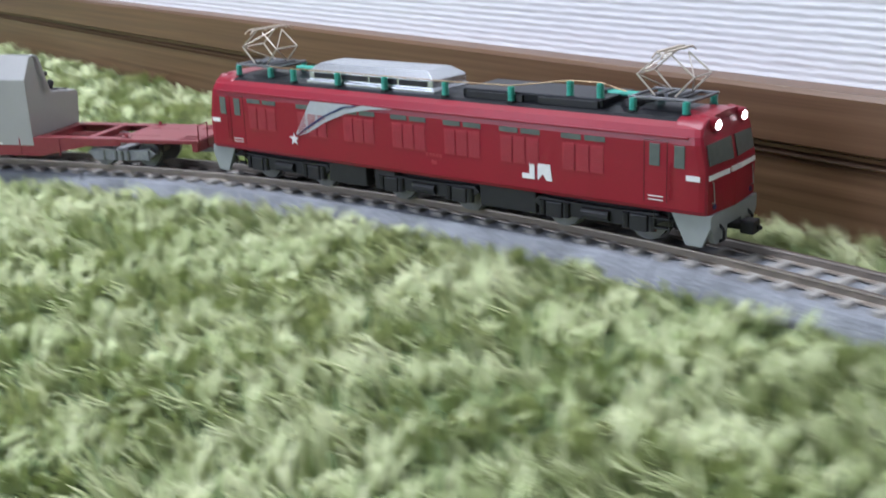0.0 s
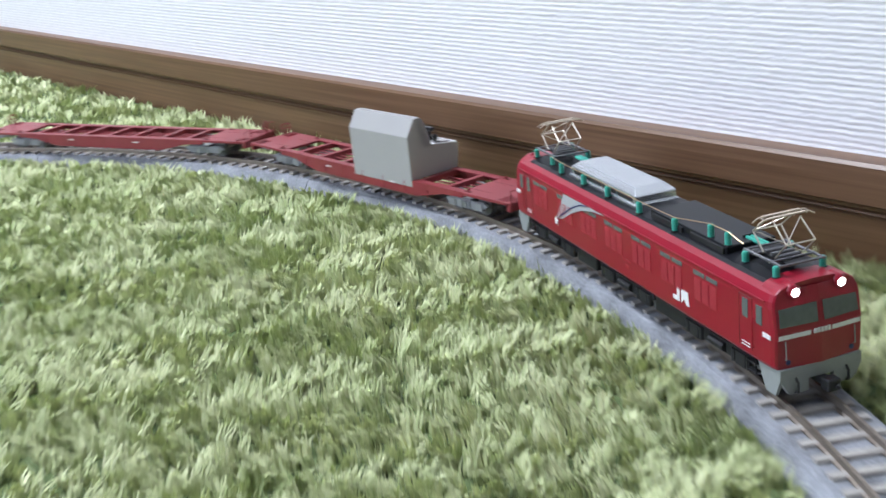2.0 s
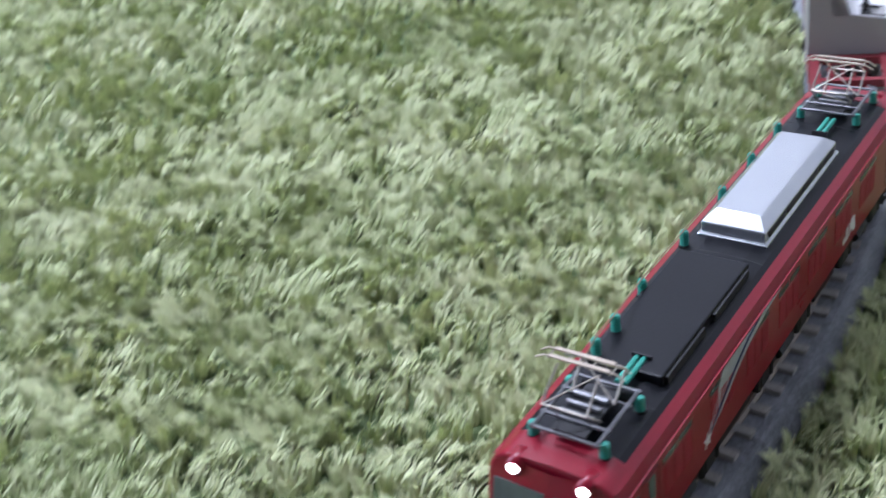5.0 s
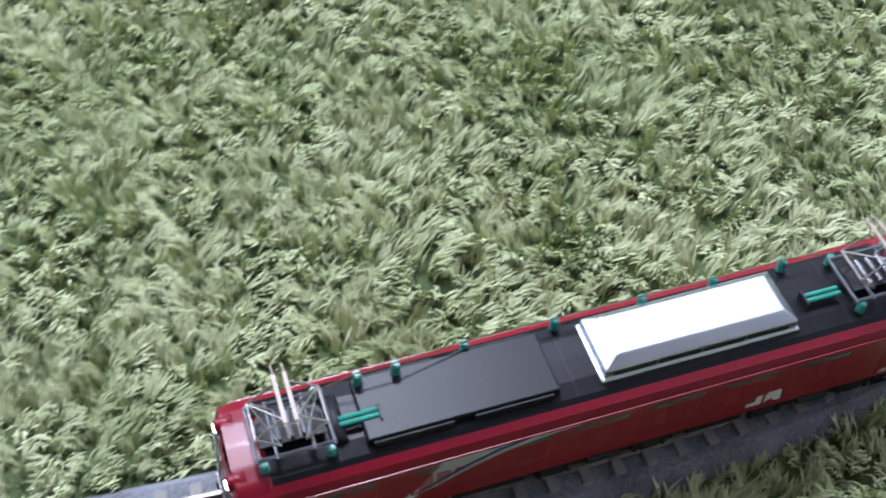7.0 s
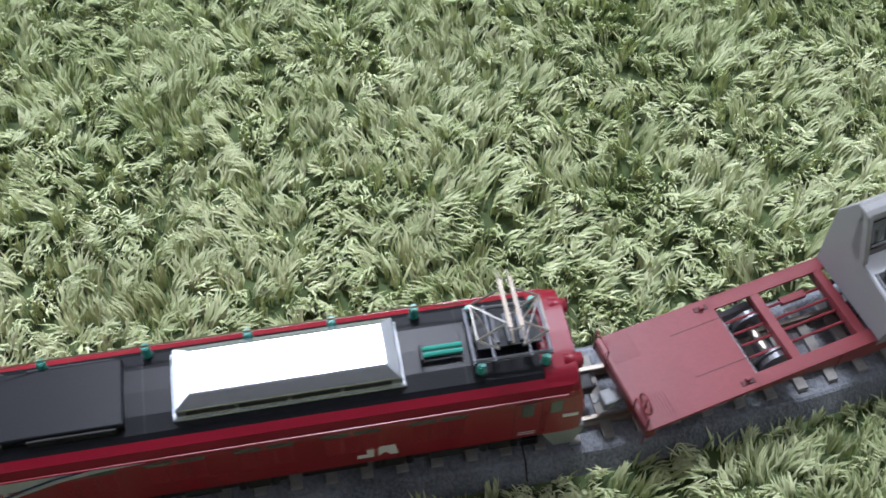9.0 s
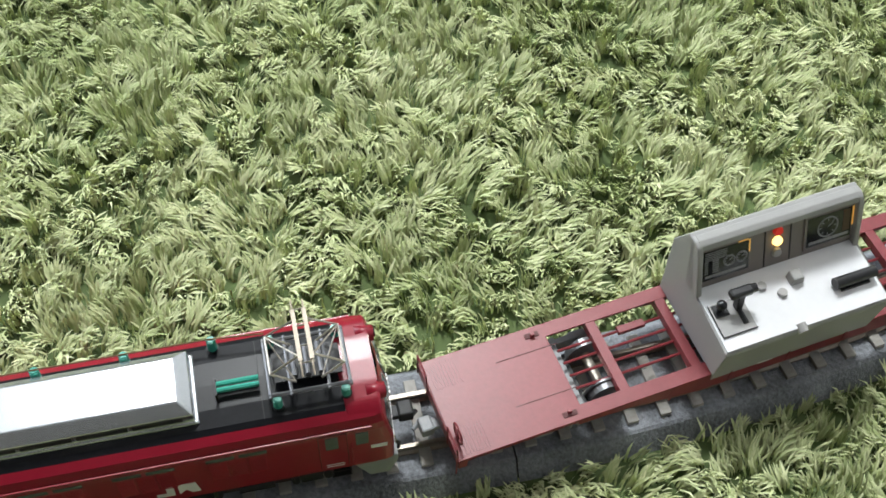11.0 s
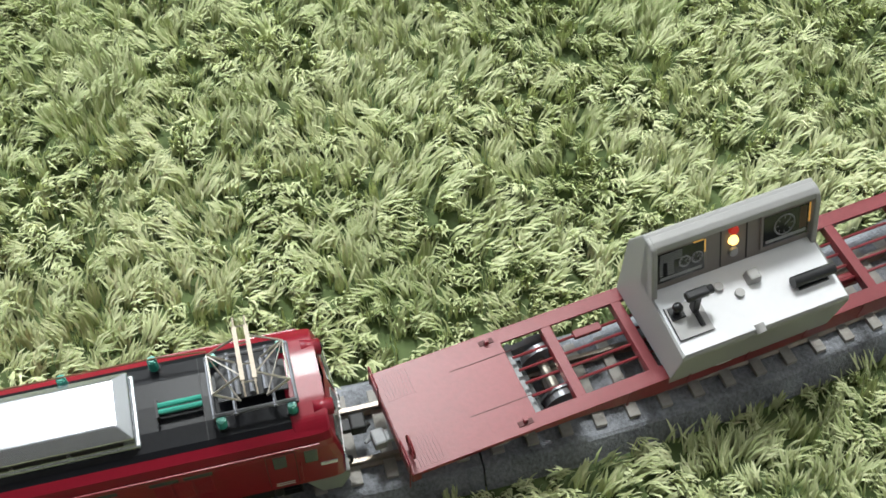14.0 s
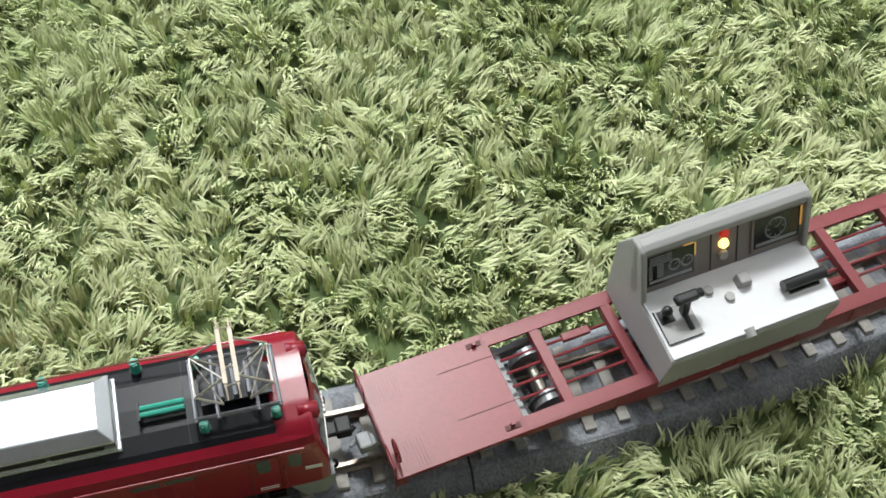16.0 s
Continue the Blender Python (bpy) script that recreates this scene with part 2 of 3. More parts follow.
slab("wall_north", X0, X1, WALL_Y, WALL_Y + 0.12, FLOOR_Z, TOP, WALLPAPER, "white wallpapered wall with fine embossed ribs", "wall")
# east and west walls are unseen, added dark to limit the fill
slab("wall_east", X1, X1 + 0.12, Y0, WALL_Y + 0.12, FLOOR_Z, TOP, UNSEEN, "unseen added wall, dark to cut bounced light", "wall")
slab("wall_west", X0 - 0.12, X0, Y0, WALL_Y + 0.12, FLOOR_Z, TOP, UNSEEN, "unseen added wall, dark to cut bounced light", "wall")
# unseen south wall, its opening added for the fill light
south = bmesh.new()
for x0, x1, z0, z1 in ((X0, -1.6, FLOOR_Z, TOP), (0.0, X1, FLOOR_Z, TOP), (-1.6, 0.0, FLOOR_Z, 0.2), (-1.6, 0.0, 1.95, TOP)):
    box(south, x0, x1, Y0 - 0.12, Y0, z0, z1, k=1)
tagged(part("wall_south", south, UNSEEN), "unseen added dark wall with an opening behind the fill light", "wall", "", "structure")
slab("floor", X0, X1, Y0, WALL_Y, FLOOR_Z - 0.1, FLOOR_Z, WOOD, "brown wooden floor under the rug", "floor")
slab("ceiling", X0, X1, Y0, WALL_Y, TOP, TOP + 0.1, PLASTER, "plain white ceiling", "ceiling")

# baseboard: a lower board, a groove with a thin bead, and a thicker cap with an eased top edge
base = tagged(new("baseboard"), "dark brown wood-grain baseboard with a stepped cap", "baseboard", "", "structure")
low = bmesh.new()
prism(low, [(0, -20), (-9, -20), (-9, 16.5), (-7.5, 18), (0, 18)], X0 * 1000, X1 * 1000)
bead = bmesh.new()
prism(bead, [(0, 18.0), (-9.6, 18.0), (-10.2, 18.8), (-9.6, 19.6), (0, 20.5)], X0 * 1000, X1 * 1000)
cap = bmesh.new()
prism(cap, [(0, 22.2), (-7, 22.2), (-11, 23.0), (-12, 24.0), (-12, 42.9), (-10.5, 44.6), (0, 45.0)], X0 * 1000, X1 * 1000)
groove = bmesh.new()
prism(groove, [(0, 20.5), (-9, 20.5), (-9.4, 22.2), (0, 22.2)], X0 * 1000, X1 * 1000)
for nm, bm in (("lower_board", low), ("bead", bead), ("cap", cap), ("groove", groove)):
    part(nm, bm, WOOD, base)
base.location = (0, WALL_Y, 0)
base.scale = (1, 1, 0.9)

# ceiling lamp, round with a lit diffuser
lamp = thing("ceiling_light", "round white ceiling light, switched on", "ceiling light")
bm = bmesh.new()
rod(bm, (0, 0, 60), (0, 0, 100), 310, 300, seg=48)
part("housing", bm, PLASTER, lamp)
bm = bmesh.new()
rod(bm, (0, 0, 20), (0, 0, 60), 270, 300, seg=48)
part("diffuser", bm, DIFFUSER, lamp)
lamp.location = LAMP_AT

# ---- the track ----
track = tagged(new("railway_track"), "curved model railway track with moulded grey ballast", "track", "", "structure")


def arc_sweep(profile, phi0, phi1, step=1.0):
    """Sweeps a profile of (outwards, up) in millimetres along the curve."""
    bm = bmesh.new()
    n = max(2, int((phi1 - phi0) / step))
    rings = []
    for i in range(n + 1):
        p = phi0 + (phi1 - phi0) * i / n
        rings.append([bm.verts.new(path_point(p, u * MM) + Vector((0, 0, v * MM))) for u, v in profile])
    k = len(profile)
    for a, b in zip(rings, rings[1:]):
        for i in range(k):
            bm.faces.new((a[i], a[(i + 1) % k], b[(i + 1) % k], b[i]))
    bm.faces.new(rings[0])
    bm.faces.new(rings[-1][::-1])
    return bm


for i in range(-8, 6):
    p0 = PHI_JOINT + 22.5 * i
    part("ballast_section", arc_sweep([(-24, -13.5), (-17.5, -4.4), (-16.5, -3.9), (16.5, -3.9), (17.5, -4.4), (24, -13.5)], p0 + 0.022, p0 + 22.478, 0.75), BALLAST, track)
for side, nm in ((-8.25, "inner_rail"), (8.25, "outer_rail")):
    part(nm, arc_sweep([(side - 1.5, -3.4), (side - 1.4, -2.9), (side - .45, -2.5), (side - .45, -0.9), (side - .75, -0.6), (side - .65, 0), (side + .65, 0), (side + .75, -0.6), (side + .45, -0.9), (side + .45, -2.5), (side + 1.4, -2.9), (side + 1.5, -3.4)], PHI_JOINT - 180, PHI_JOINT + 135, 0.75), RAIL, track)

# ---- the locomotive ----
loco = thing("electric_locomotive", "red model electric locomotive with two pantographs and lit headlights", "model train")
HALF = 109.0
SECTION = ((16.8, 12.3), (17.5, 13.6), (17.5, 19), (17.5, 25.5), (17.5, 33.4), (17.1, 35.8), (15.9, 37.9), (13.4, 39.4))


def body_x(x, z):
    """The end faces lean back above the waist."""
    return x - math.copysign(max(0.0, z - 25.5) * 0.2, x) if abs(x) > 100 else x


def shell():
    bm = bmesh.new()
    rows = []
    for x, k in ((-HALF, 0.93), (-HALF + 0.6, 0.97), (-HALF + 2.4, 0.992), (-HALF + 6, 1), (HALF - 6, 1), (HALF - 2.4, 0.992), (HALF - 0.6, 0.97), (HALF, 0.93)):
        ring = [(y * k, z) for y, z in SECTION] + [(-y * k, z) for y, z in SECTION[::-1]]
        rows.append([bm.verts.new((body_x(x, z) * MM, y * MM, z * MM)) for y, z in ring])
    for a, b in zip(rows, rows[1:]):
        for i in range(len(a) - 1):
            bm.faces.new((a[i], a[i + 1], b[i + 1], b[i]))
        bm.faces.new((a[-1], a[0], b[0], b[-1]))
    n = len(SECTION)
    for row, sgn in ((rows[0], -1), (rows[-1], 1)):
        mid = [bm.verts.new(((body_x(sgn * HALF, z) + sgn * 1.3) * MM, 0, z * MM)) for _, z in SECTION]
        for i in range(n - 1):
            bm.faces.new((row[i], row[i + 1], mid[i + 1], mid[i]))
            bm.faces.new((mid[i], mid[i + 1], row[2 * n - 2 - i], row[2 * n - 1 - i]))
    return bm


part("body", shell(), RED, loco, "glossy red body shell")
bm = bmesh.new()
prism(bm, [(-13.6, 39.3), (13.6, 39.3), (12, 40.1), (7, 40.9), (0, 41.2), (-7, 40.9), (-12, 40.1)], -97, 97)
part("roof", bm, ROOF, loco, "satin black roof panel")
for x in (-76, 10, 78):
    bm = bmesh.new()
    prism(bm, [(-12.6, 39.6), (12.6, 39.6), (12, 40.15), (7, 40.95), (0, 41.25), (-7, 40.95), (-12, 40.15)], x - 0.15, x + 0.15)
    part("roof_seam", bm, DARK, loco)
for sx in (-1, 1):
    bm = bmesh.new()
    lo, hi = sorted((sx * 96.8, sx * 106.6))
    prism(bm, [(-16, 37.6), (16, 37.6), (13.6, 39.5), (12, 40.3), (7, 41.1), (0, 41.4), (-7, 41.1), (-12, 40.3), (-13.6, 39.5)], lo, hi, bevel=0.7)
    part("roof_end", bm, RED, loco, "glossy red roof end above the cab")
for sy in (-1, 1):
    part("rain_gutter", one(-103, 103, sy * 17.2, sy * 17.8, 35.0, 35.7, 0.15), RED, loco)

# end faces: windscreens, wipers, stripe, lamps, skirt, coupler
for sx in (-1, 1):
    for sy in (-1, 1):
        bm = bmesh.new()
        prism(bm, [(sy * 1.3, 27.2), (sy * 15.4, 27.2), (sy * 15.2, 33.4), (sy * 1.3, 34.0)], -0.5, 0.5)
        w = part("windscreen", bm, GLASS_PALE, loco, "grey-green tinted windscreen")
        w.matrix_local = pose(sx * (HALF + 1.15) * MM, 0, 0, 0, 0, sx * sy * 4.6) @ Matrix.Translation((0, 0, 25.5 * MM)) @ pose(0, 0, 0, 0, -11.3 * sx) @ Matrix.Translation((0, 0, -25.5 * MM))
        bm = bmesh.new()
        for a, b in (((0.7 * sx, sy * 1.3, 27.1), (0.7 * sx, sy * 15.4, 27.1)), ((0.7 * sx, sy * 15.4, 27.1), (0.7 * sx, sy * 15.2, 33.5)), ((0.7 * sx, sy * 1.3, 34.1), (0.7 * sx, sy * 15.2, 33.5)), ((0.7 * sx, sy * 1.3, 27.1), (0.7 * sx, sy * 1.3, 34.1))):
            rod(bm, a, b, 0.3, seg=5)
        part("window_trim", bm, GUNMETAL, loco).matrix_local = w.matrix_local
        bm = bmesh.new()
        wire(bm, [(0.9 * sx, sy * 9, 26.6), (0.9 * sx, sy * 9.6, 32.5)], 0.22)
        part("wiper", bm, STEEL, loco).matrix_local = w.matrix_local
        bm = bmesh.new()
        prism(bm, [(sy * 4.2, 23.2), (sy * 16.0, 23.0), (sy * 16.0, 24.5), (sy * 4.2, 24.7)], -0.3, 0.3)
        part("front_stripe", bm, WHITE, loco).matrix_local = pose(sx * (HALF + 1.3) * MM, 0, 0, 0, 0, sx * sy * 4.6)
        part("side_stripe", one(sx * 102.5, sx * 107, sy * 17.5, sy * 17.75, 22.8, 24.4), WHITE, loco)
        bm = bmesh.new()
        rod(bm, (sx * 103, sy * 9, 38.9), (sx * 108.2, sy * 9, 38.4), 2.5, 2.25, seg=16)
        h = part("headlight_housing", bm, RED, loco, smooth=True)
        bm = bmesh.new()
        rod(bm, (sx * 108.0, sy * 9, 38.4), (sx * 108.7, sy * 9, 38.35), 1.5, 1.3, seg=16)
        if sx > 0:
            part("headlight", bm, GLOW, h, "headlight, glowing white")
        else:
            part("headlight", bm, GLASS, h, "unlit headlight")
        bm = bmesh.new()
        rod(bm, (sx * 108, sy * 12.5, 14.6), (sx * 109.6, sy * 12.5, 14.6), 1.1, 0.9, seg=10)
        part("tail_lamp", bm, BLUE_LINE, loco)
        bm = bmesh.new()
        wire(bm, [(sx * 108.4, sy * 13.6, 15.5), (sx * 110, sy * 13.6, 16), (sx * 109.5, sy * 13.6, 22), (sx * 108.3, sy * 13.6, 22.3)], 0.22)
        part("handrail", bm, GREY, loco)
    bm = bmesh.new()
    for i in range(5):
        box(bm, sx * (HALF + 0.7), sx * (HALF + 1.7), -3.1 + i * 1.35, -3.1 + i * 1.35 + 0.9, 23.4, 25.0)
    part("number_bars", bm, WHITE, loco)
    bm = bmesh.new()
    prism(bm, [(sx * 97, 12.4), (sx * 110, 12.4), (sx * 110.2, 9), (sx * 107.5, 2.4), (sx * 102, 2.4)], -16.2, -14.8, axis="y", bevel=0.2)
    prism(bm, [(sx * 97, 12.4), (sx * 110, 12.4), (sx * 110.2, 9), (sx * 107.5, 2.4), (sx * 102, 2.4)], 14.8, 16.2, axis="y", bevel=0.2)
    prism(bm, [(-16, 12.4), (16, 12.4), (16, 8.5), (12.5, 3.0), (5, 3.0), (5, 7.5), (-5, 7.5), (-5, 3.0), (-12.5, 3.0), (-16, 8.5)], sx * 108.2, sx * 110.2)
    part("skirt", bm, GREY, loco, "light grey end skirt")
    bm = bmesh.new()
    box(bm, sx * 100, sx * 115, -2, 2, 5.2, 7.4, 0.4)
    box(bm, sx * 113, sx * 117.5, -2.6, 2.6, 4.2, 8.6, 0.6)
    rod(bm, (sx * 116, 2.2, 6), (sx * 118.5, 0.4, 6), 1.1, 0.7)
    part("coupler", bm, DARK, loco)
    bm = bmesh.new()
    for y in (-10, 10):
        wire(bm, [(sx * 109.5, y, 9), (sx * 111.5, y, 7), (sx * 111.5, y, 4), (sx * 109.5, y, 3)], 0.5)
    part("air_hose", bm, DARK, loco)

# sides: louvres with clerestory windows, cab doors, markings (the two sides are alike after half a turn)
WIN = (-78, -51, -27.5, -4, 19.5, 43, 67)
for sy in (-1, 1):
    f = lambda x: -sy * x
    def plate(name, x0, x1, z0, z1, mat, d=0.18, label=""):
        a, b = sorted((f(x0), f(x1)))
        return part(name, one(a, b, sy * 17.4, sy * (17.5 + d), z0, z1), mat, loco, label)
    for wx in WIN:
        for dx in (-4.3, 4.3):
            plate("clerestory_window", wx + dx - 3.7, wx + dx + 3.7, 31.6, 33.3, GLASS_PALE, 0.15)
        for dx in (-5.2, 0, 5.2):
            bm = bmesh.new()
            a = f(wx + dx)
            box(bm, a - 2.35, a + 2.35, sy * 17.4, sy * 17.62, 21.4, 30.4)
            for i in range(11):
                box(bm, a - 2.1, a + 2.1, sy * 17.6, sy * 17.82, 21.9 + i * 0.76, 22.25 + i * 0.76)
            part("louvre", bm, LOUVRE, loco)
    for cx in (-1, 1):
        bm = bmesh.new()
        for a, b in (((88.5, 15), (88.5, 34)), ((96.2, 15), (96.2, 34)), ((88.5, 34), (96.2, 34))):
            rod(bm, (cx * a[0], sy * 17.5, a[1]), (cx * b[0], sy * 17.5, b[1]), 0.16, seg=4)
        part("door_seam", bm, FREIGHT_LINE, loco)
        for x0, x1 in ((90.3, 93.8), (98.5, 102.0)):
            a, b = sorted((cx * x0, cx * x1))
            part("cab_window", one(a, b, sy * 17.3, sy * 17.7, 26.2, 33, 0.1), GLASS_PALE, loco)
        bm = bmesh.new()
        wire(bm, [(cx * 97.3, sy * 17.4, 16.5), (cx * 97.3, sy * 18.3, 17), (cx * 97.3, sy * 18.3, 27), (cx * 97.3, sy * 17.4, 27.5)], 0.2)
        part("handrail", bm, RED, loco)
        a, b = sorted((cx * 90, cx * 95))
        part("data_bars", one(a, b, sy * 17.4, sy * 17.66, 15.6, 15.9), WHITE, loco)
        part("data_bars", one(a, b, sy * 17.4, sy * 17.66, 16.7, 17.0), WHITE, loco)
    bm = bmesh.new()
    for i in range(5):
        a = f(4 + i * 1.5)
        box(bm, a - 0.5, a + 0.5, sy * 17.4, sy * 17.68, 20.0, 21.0)
    box(bm, f(7) - 1.2, f(7) + 1.2, sy * 17.4, sy * 17.68, 17.3, 18.6)
    part("number_bars", bm, LOUVRE, loco)
    # sweeping silver meteor with a star at its tip
    bm = bmesh.new()
    prism(bm, [(f(x), z) for x, z in ((-60, 21.4), (-57.5, 25.5), (-51, 35.2), (-27, 35.2), (-35, 32.6), (-45, 28.4), (-54, 23.4))], sy * 17.3, sy * 17.74, axis="y")
    part("meteor_marking", bm, FOIL, loco, "pale silver meteor marking")
    bm = bmesh.new()
    prism(bm, [(f(x), z) for x, z in ((-59.6, 20.8), (-53, 22.9), (-44, 27.6), (-33, 31.8), (-22, 34.0), (-11, 35.0), (-25, 35.3), (-36, 32.4), (-46, 27.9), (-54, 23.2))], sy * 17.3, sy * 17.86, axis="y")
    part("meteor_tail", bm, FOIL, loco, "pale silver meteor tail")
    bm = bmesh.new()
    prism(bm, [(f(x), z) for x, z in ((-59, 21.4), (-53, 24.6), (-44, 29.6), (-34, 33.6), (-27, 35.1), (-28.6, 35.1), (-35, 34.0), (-45, 29.9), (-54, 24.8))], sy * 17.3, sy * 17.98, axis="y")
    part("meteor_line", bm, BLUE_LINE, loco)
    bm = bmesh.new()
    star = [(f(-61 + r * math.sin(i * math.pi / 5)), 19.6 + r * math.cos(i * math.pi / 5)) for i in range(10) for r in ((2.5 if i % 2 == 0 else 1.0),)]
    prism(bm, star, sy * 17.3, sy * 17.8, axis="y")
    part("star_marking", bm, WHITE, loco, "small white star marking")
    # railway emblem as two plain white shapes
    for shape in (((44.0, 16.9), (48.8, 16.9), (48.8, 22.3), (46.8, 22.3), (46.8, 18.6), (44.0, 18.6)), ((50.0, 16.9), (52.0, 19.0), (53.4, 16.9), (55.6, 16.9), (54.8, 22.3), (50.0, 22.3))):
        bm = bmesh.new()
        prism(bm, [(f(x), z) for x, z in shape], sy * 17.3, sy * 17.72, axis="y")
        part("emblem", bm, WHITE, loco, "white emblem shape")

# roof gear
bm = bmesh.new()
lo = [(-59.5, -10.4), (2.5, -10.4), (2.5, 10.4), (-59.5, 10.4)]
mid = [(-58.5, -9.6), (1.5, -9.6), (1.5, 9.6), (-58.5, 9.6)]
hi = [(-55, -6.6), (-3, -6.6), (-3, 6.6), (-55, 6.6)]
rings = [[bm.verts.new((x * MM, y * MM, z * MM)) for x, y in ring] for ring, z in ((lo, 40.0), (lo, 41.4), (mid, 41.6), (mid, 44.8), (hi, 47.6))]
for a, b in zip(rings, rings[1:]):
    for i in range(4):
        bm.faces.new((a[i], a[(i + 1) % 4], b[(i + 1) % 4], b[i]))
bm.faces.new(rings[-1])
bmesh.ops.bevel(bm, geom=[e for e in bm.edges if not e.is_boundary], offset=0.35 * MM, segments=2, affect="EDGES", profile=0.5)
hood = part("roof_hood", bm, SILVER, loco, "bright silver roof hood with sloping edges")
for sy in (-1, 1):
    bm = bmesh.new()
    for i in range(4):
        a = -55.5 + i * 13.9
        box(bm, a, a + 12.7, sy * 9.5, sy * 9.85, 42.3, 44.2)
    part("hood_grille", bm, DARK, hood)
bm = bmesh.new()
box(bm, 15, 70, -10.2, 10.2, 40.4, 43.4, 0.5)
part("roof_box", bm, ROOF, loco, "long black roof equipment box")
bm = bmesh.new()
for sy in (-1, 1):
    box(bm, 17, 40, sy * 9.8, sy * 11.0, 40.2, 42.6, 0.2)
    box(bm, 46, 68.5, sy * 9.8, sy * 11.0, 40.2, 42.6, 0.2)
part("resistor_bank", bm, DARK, loco)
bm = bmesh.new()
rod(bm, (77, -7, 41), (77, 7, 41), 2.4, seg=14)
part("air_tank", bm, DARK, loco, smooth=True)


def insulator(x, y, z=41.0, h=4.6, r=1.35):
    bm = bmesh.new()
    rod(bm, (x, y, z - 1.2), (x, y, z + 0.3), r * 1.25, seg=10)
    foot = part("insulator_foot", bm, DARK, loco)
    bm = bmesh.new()
    for i in range(5):
        a = z + 0.3 + i * h / 5
        rod(bm, (x, y, a), (x, y, a + h / 5 * 0.55), r, r * 0.95, seg=10)
        rod(bm, (x, y, a + h / 5 * 0.55), (x, y, a + h / 5), r * 0.72, seg=8)
    part("insulator", bm, GREEN, foot, "green ribbed insulator")


for x in (-65, -42, -19, 8.5):
    insulator(x, -11.6, 40.4, 4.4)
for x, y in ((36, -11.4), (57, -8.6), (68, -8.4)):
    insulator(x, y, 43.2 if x > 45 else 40.4, 4.6)
bm = bmesh.new()
wire(bm, [(-79, -10.5, 45.2), (-65, -11.6, 45.3), (-42, -11.6, 45.3), (-19, -11.6, 45.3), (8.5, -11.6, 45.3), (36, -11.4, 45.6), (57, -8.6, 48.2), (68, -8.4, 48.2), (77, -8, 46)], 0.22)
part("bus_wire", bm, BRASS, loco)

for sx in (-1, 1):
    px = sx * 89.0
    for dx, y in ((-9, -9.2), (9, -9.2), (-9, 9.2), (9, 9.2)):
        insulator(px + dx, y, 40.6, 3.6, 1.3)
    bm = bmesh.new()
    for y in (-2.2, -0.3):
        rod(bm, (px - sx * 13, y + 3.5, 43.4), (px - sx * 24, y + 3.5, 43.4), 0.75, seg=8)
    part("line_insulator", bm, GREEN, loco, "green rod insulators lying flat")
    bm = bmesh.new()
    box(bm, px - sx * 24.6, px - sx * 24, -0.2, 5, 40.6, 44.4)
    part("line_bracket", bm, DARK, loco)
    pan = part("pantograph", one(px - 9, px + 9, -4.5, 4.5, 43.6, 44.2, 0.1), DARK, loco, "half-raised diamond pantograph of thin metal rods")
    bm = bmesh.new()
    for y in (-8.2, 8.2):
        rod(bm, (px - 11, y, 44.6), (px + 11, y, 44.6), 0.55, seg=6)
    for x in (-10.5, -5, 5, 10.5):
        rod(bm, (px + x, -9, 44.6), (px + x, 9, 44.6), 0.5, seg=6)
    for x in (-3.5, 0, 3.5):
        rod(bm, (px + x, -5, 45.2), (px + x, 4, 45.2), 0.7, seg=8)
    part("base_frame", bm, GUNMETAL, pan)
    for e in (-1, 1):
        for nm, a, b, r in [("lower_arm", (px + e * 3.4, y, 45), (px + e * 9.6, y * 1.02, 51.2), 0.34) for y in (-5.6, 5.6)] + [("upper_arm", (px + e * 9.6, y * 1.02, 51.2), (px + e * 1.9, y * 0.95, 57.4), 0.3) for y in (-5.6, 5.6)] + [("knee_bar", (px + e * 9.6, -5.8, 51.2), (px + e * 9.6, 5.8, 51.2), 0.3), ("brace", (px + e * 9.6, -5.6, 51.2), (px + e * 2.0, 5.3, 57.4), 0.22), ("brace", (px + e * 3.4, 5.6, 45), (px + e * 9.6, -5.6, 51.2), 0.22)]:
            bm = bmesh.new()
            rod(bm, a, b, r, seg=6)
            part(nm, bm, STEEL, pan)
        bm = bmesh.new()
        wire(bm, [(px + e * 1.5, -11.4, 57.2), (px + e * 1.5, -9.2, 58.5), (px + e * 1.5, 9.2, 58.5), (px + e * 1.5, 11.4, 57.2)], 0.26)
        box(bm, px + e * 1.5 - 0.55, px + e * 1.5 + 0.55, -7.6, 7.6, 58.5, 58.9)
        part("contact_strip", bm, COPPER, pan)
    bm = bmesh.new()
    for y in (-8, -3, 3, 8):
        rod(bm, (px - 2.0, y, 58.2), (px + 2.0, y, 58.2), 0.24, seg=5)
    part("head_frame", bm, STEEL, pan)

# running gear
bm = bmesh.new()
box(bm, -96, 96, -11, 11, 7, 12.8, 0.4)
for x0, x1 in ((-47, -28), (-24, -14), (24, 47)):
    box(bm, x0, x1, -14.5, 14.5, 4.2, 12.2, 0.5)
part("underframe", bm, DARK, loco)


def wheelset(x, r, parent, tread, axle, half=8.2):
    for sy in (-1, 1):
        bm = bmesh.new()
        rod(bm, (x, sy * (half - 1.3), r), (x, sy * (half + 0.9), r), r, seg=22)
        rod(bm, (x, sy * (half - 2.0), r), (x, sy * (half - 1.3), r), r + 0.7, seg=22)
        part("wheel", bm, tread, parent)
    bm = bmesh.new()
    rod(bm, (x, -half, r), (x, half, r), 1.5, seg=10)
    part("axle", bm, axle, parent)


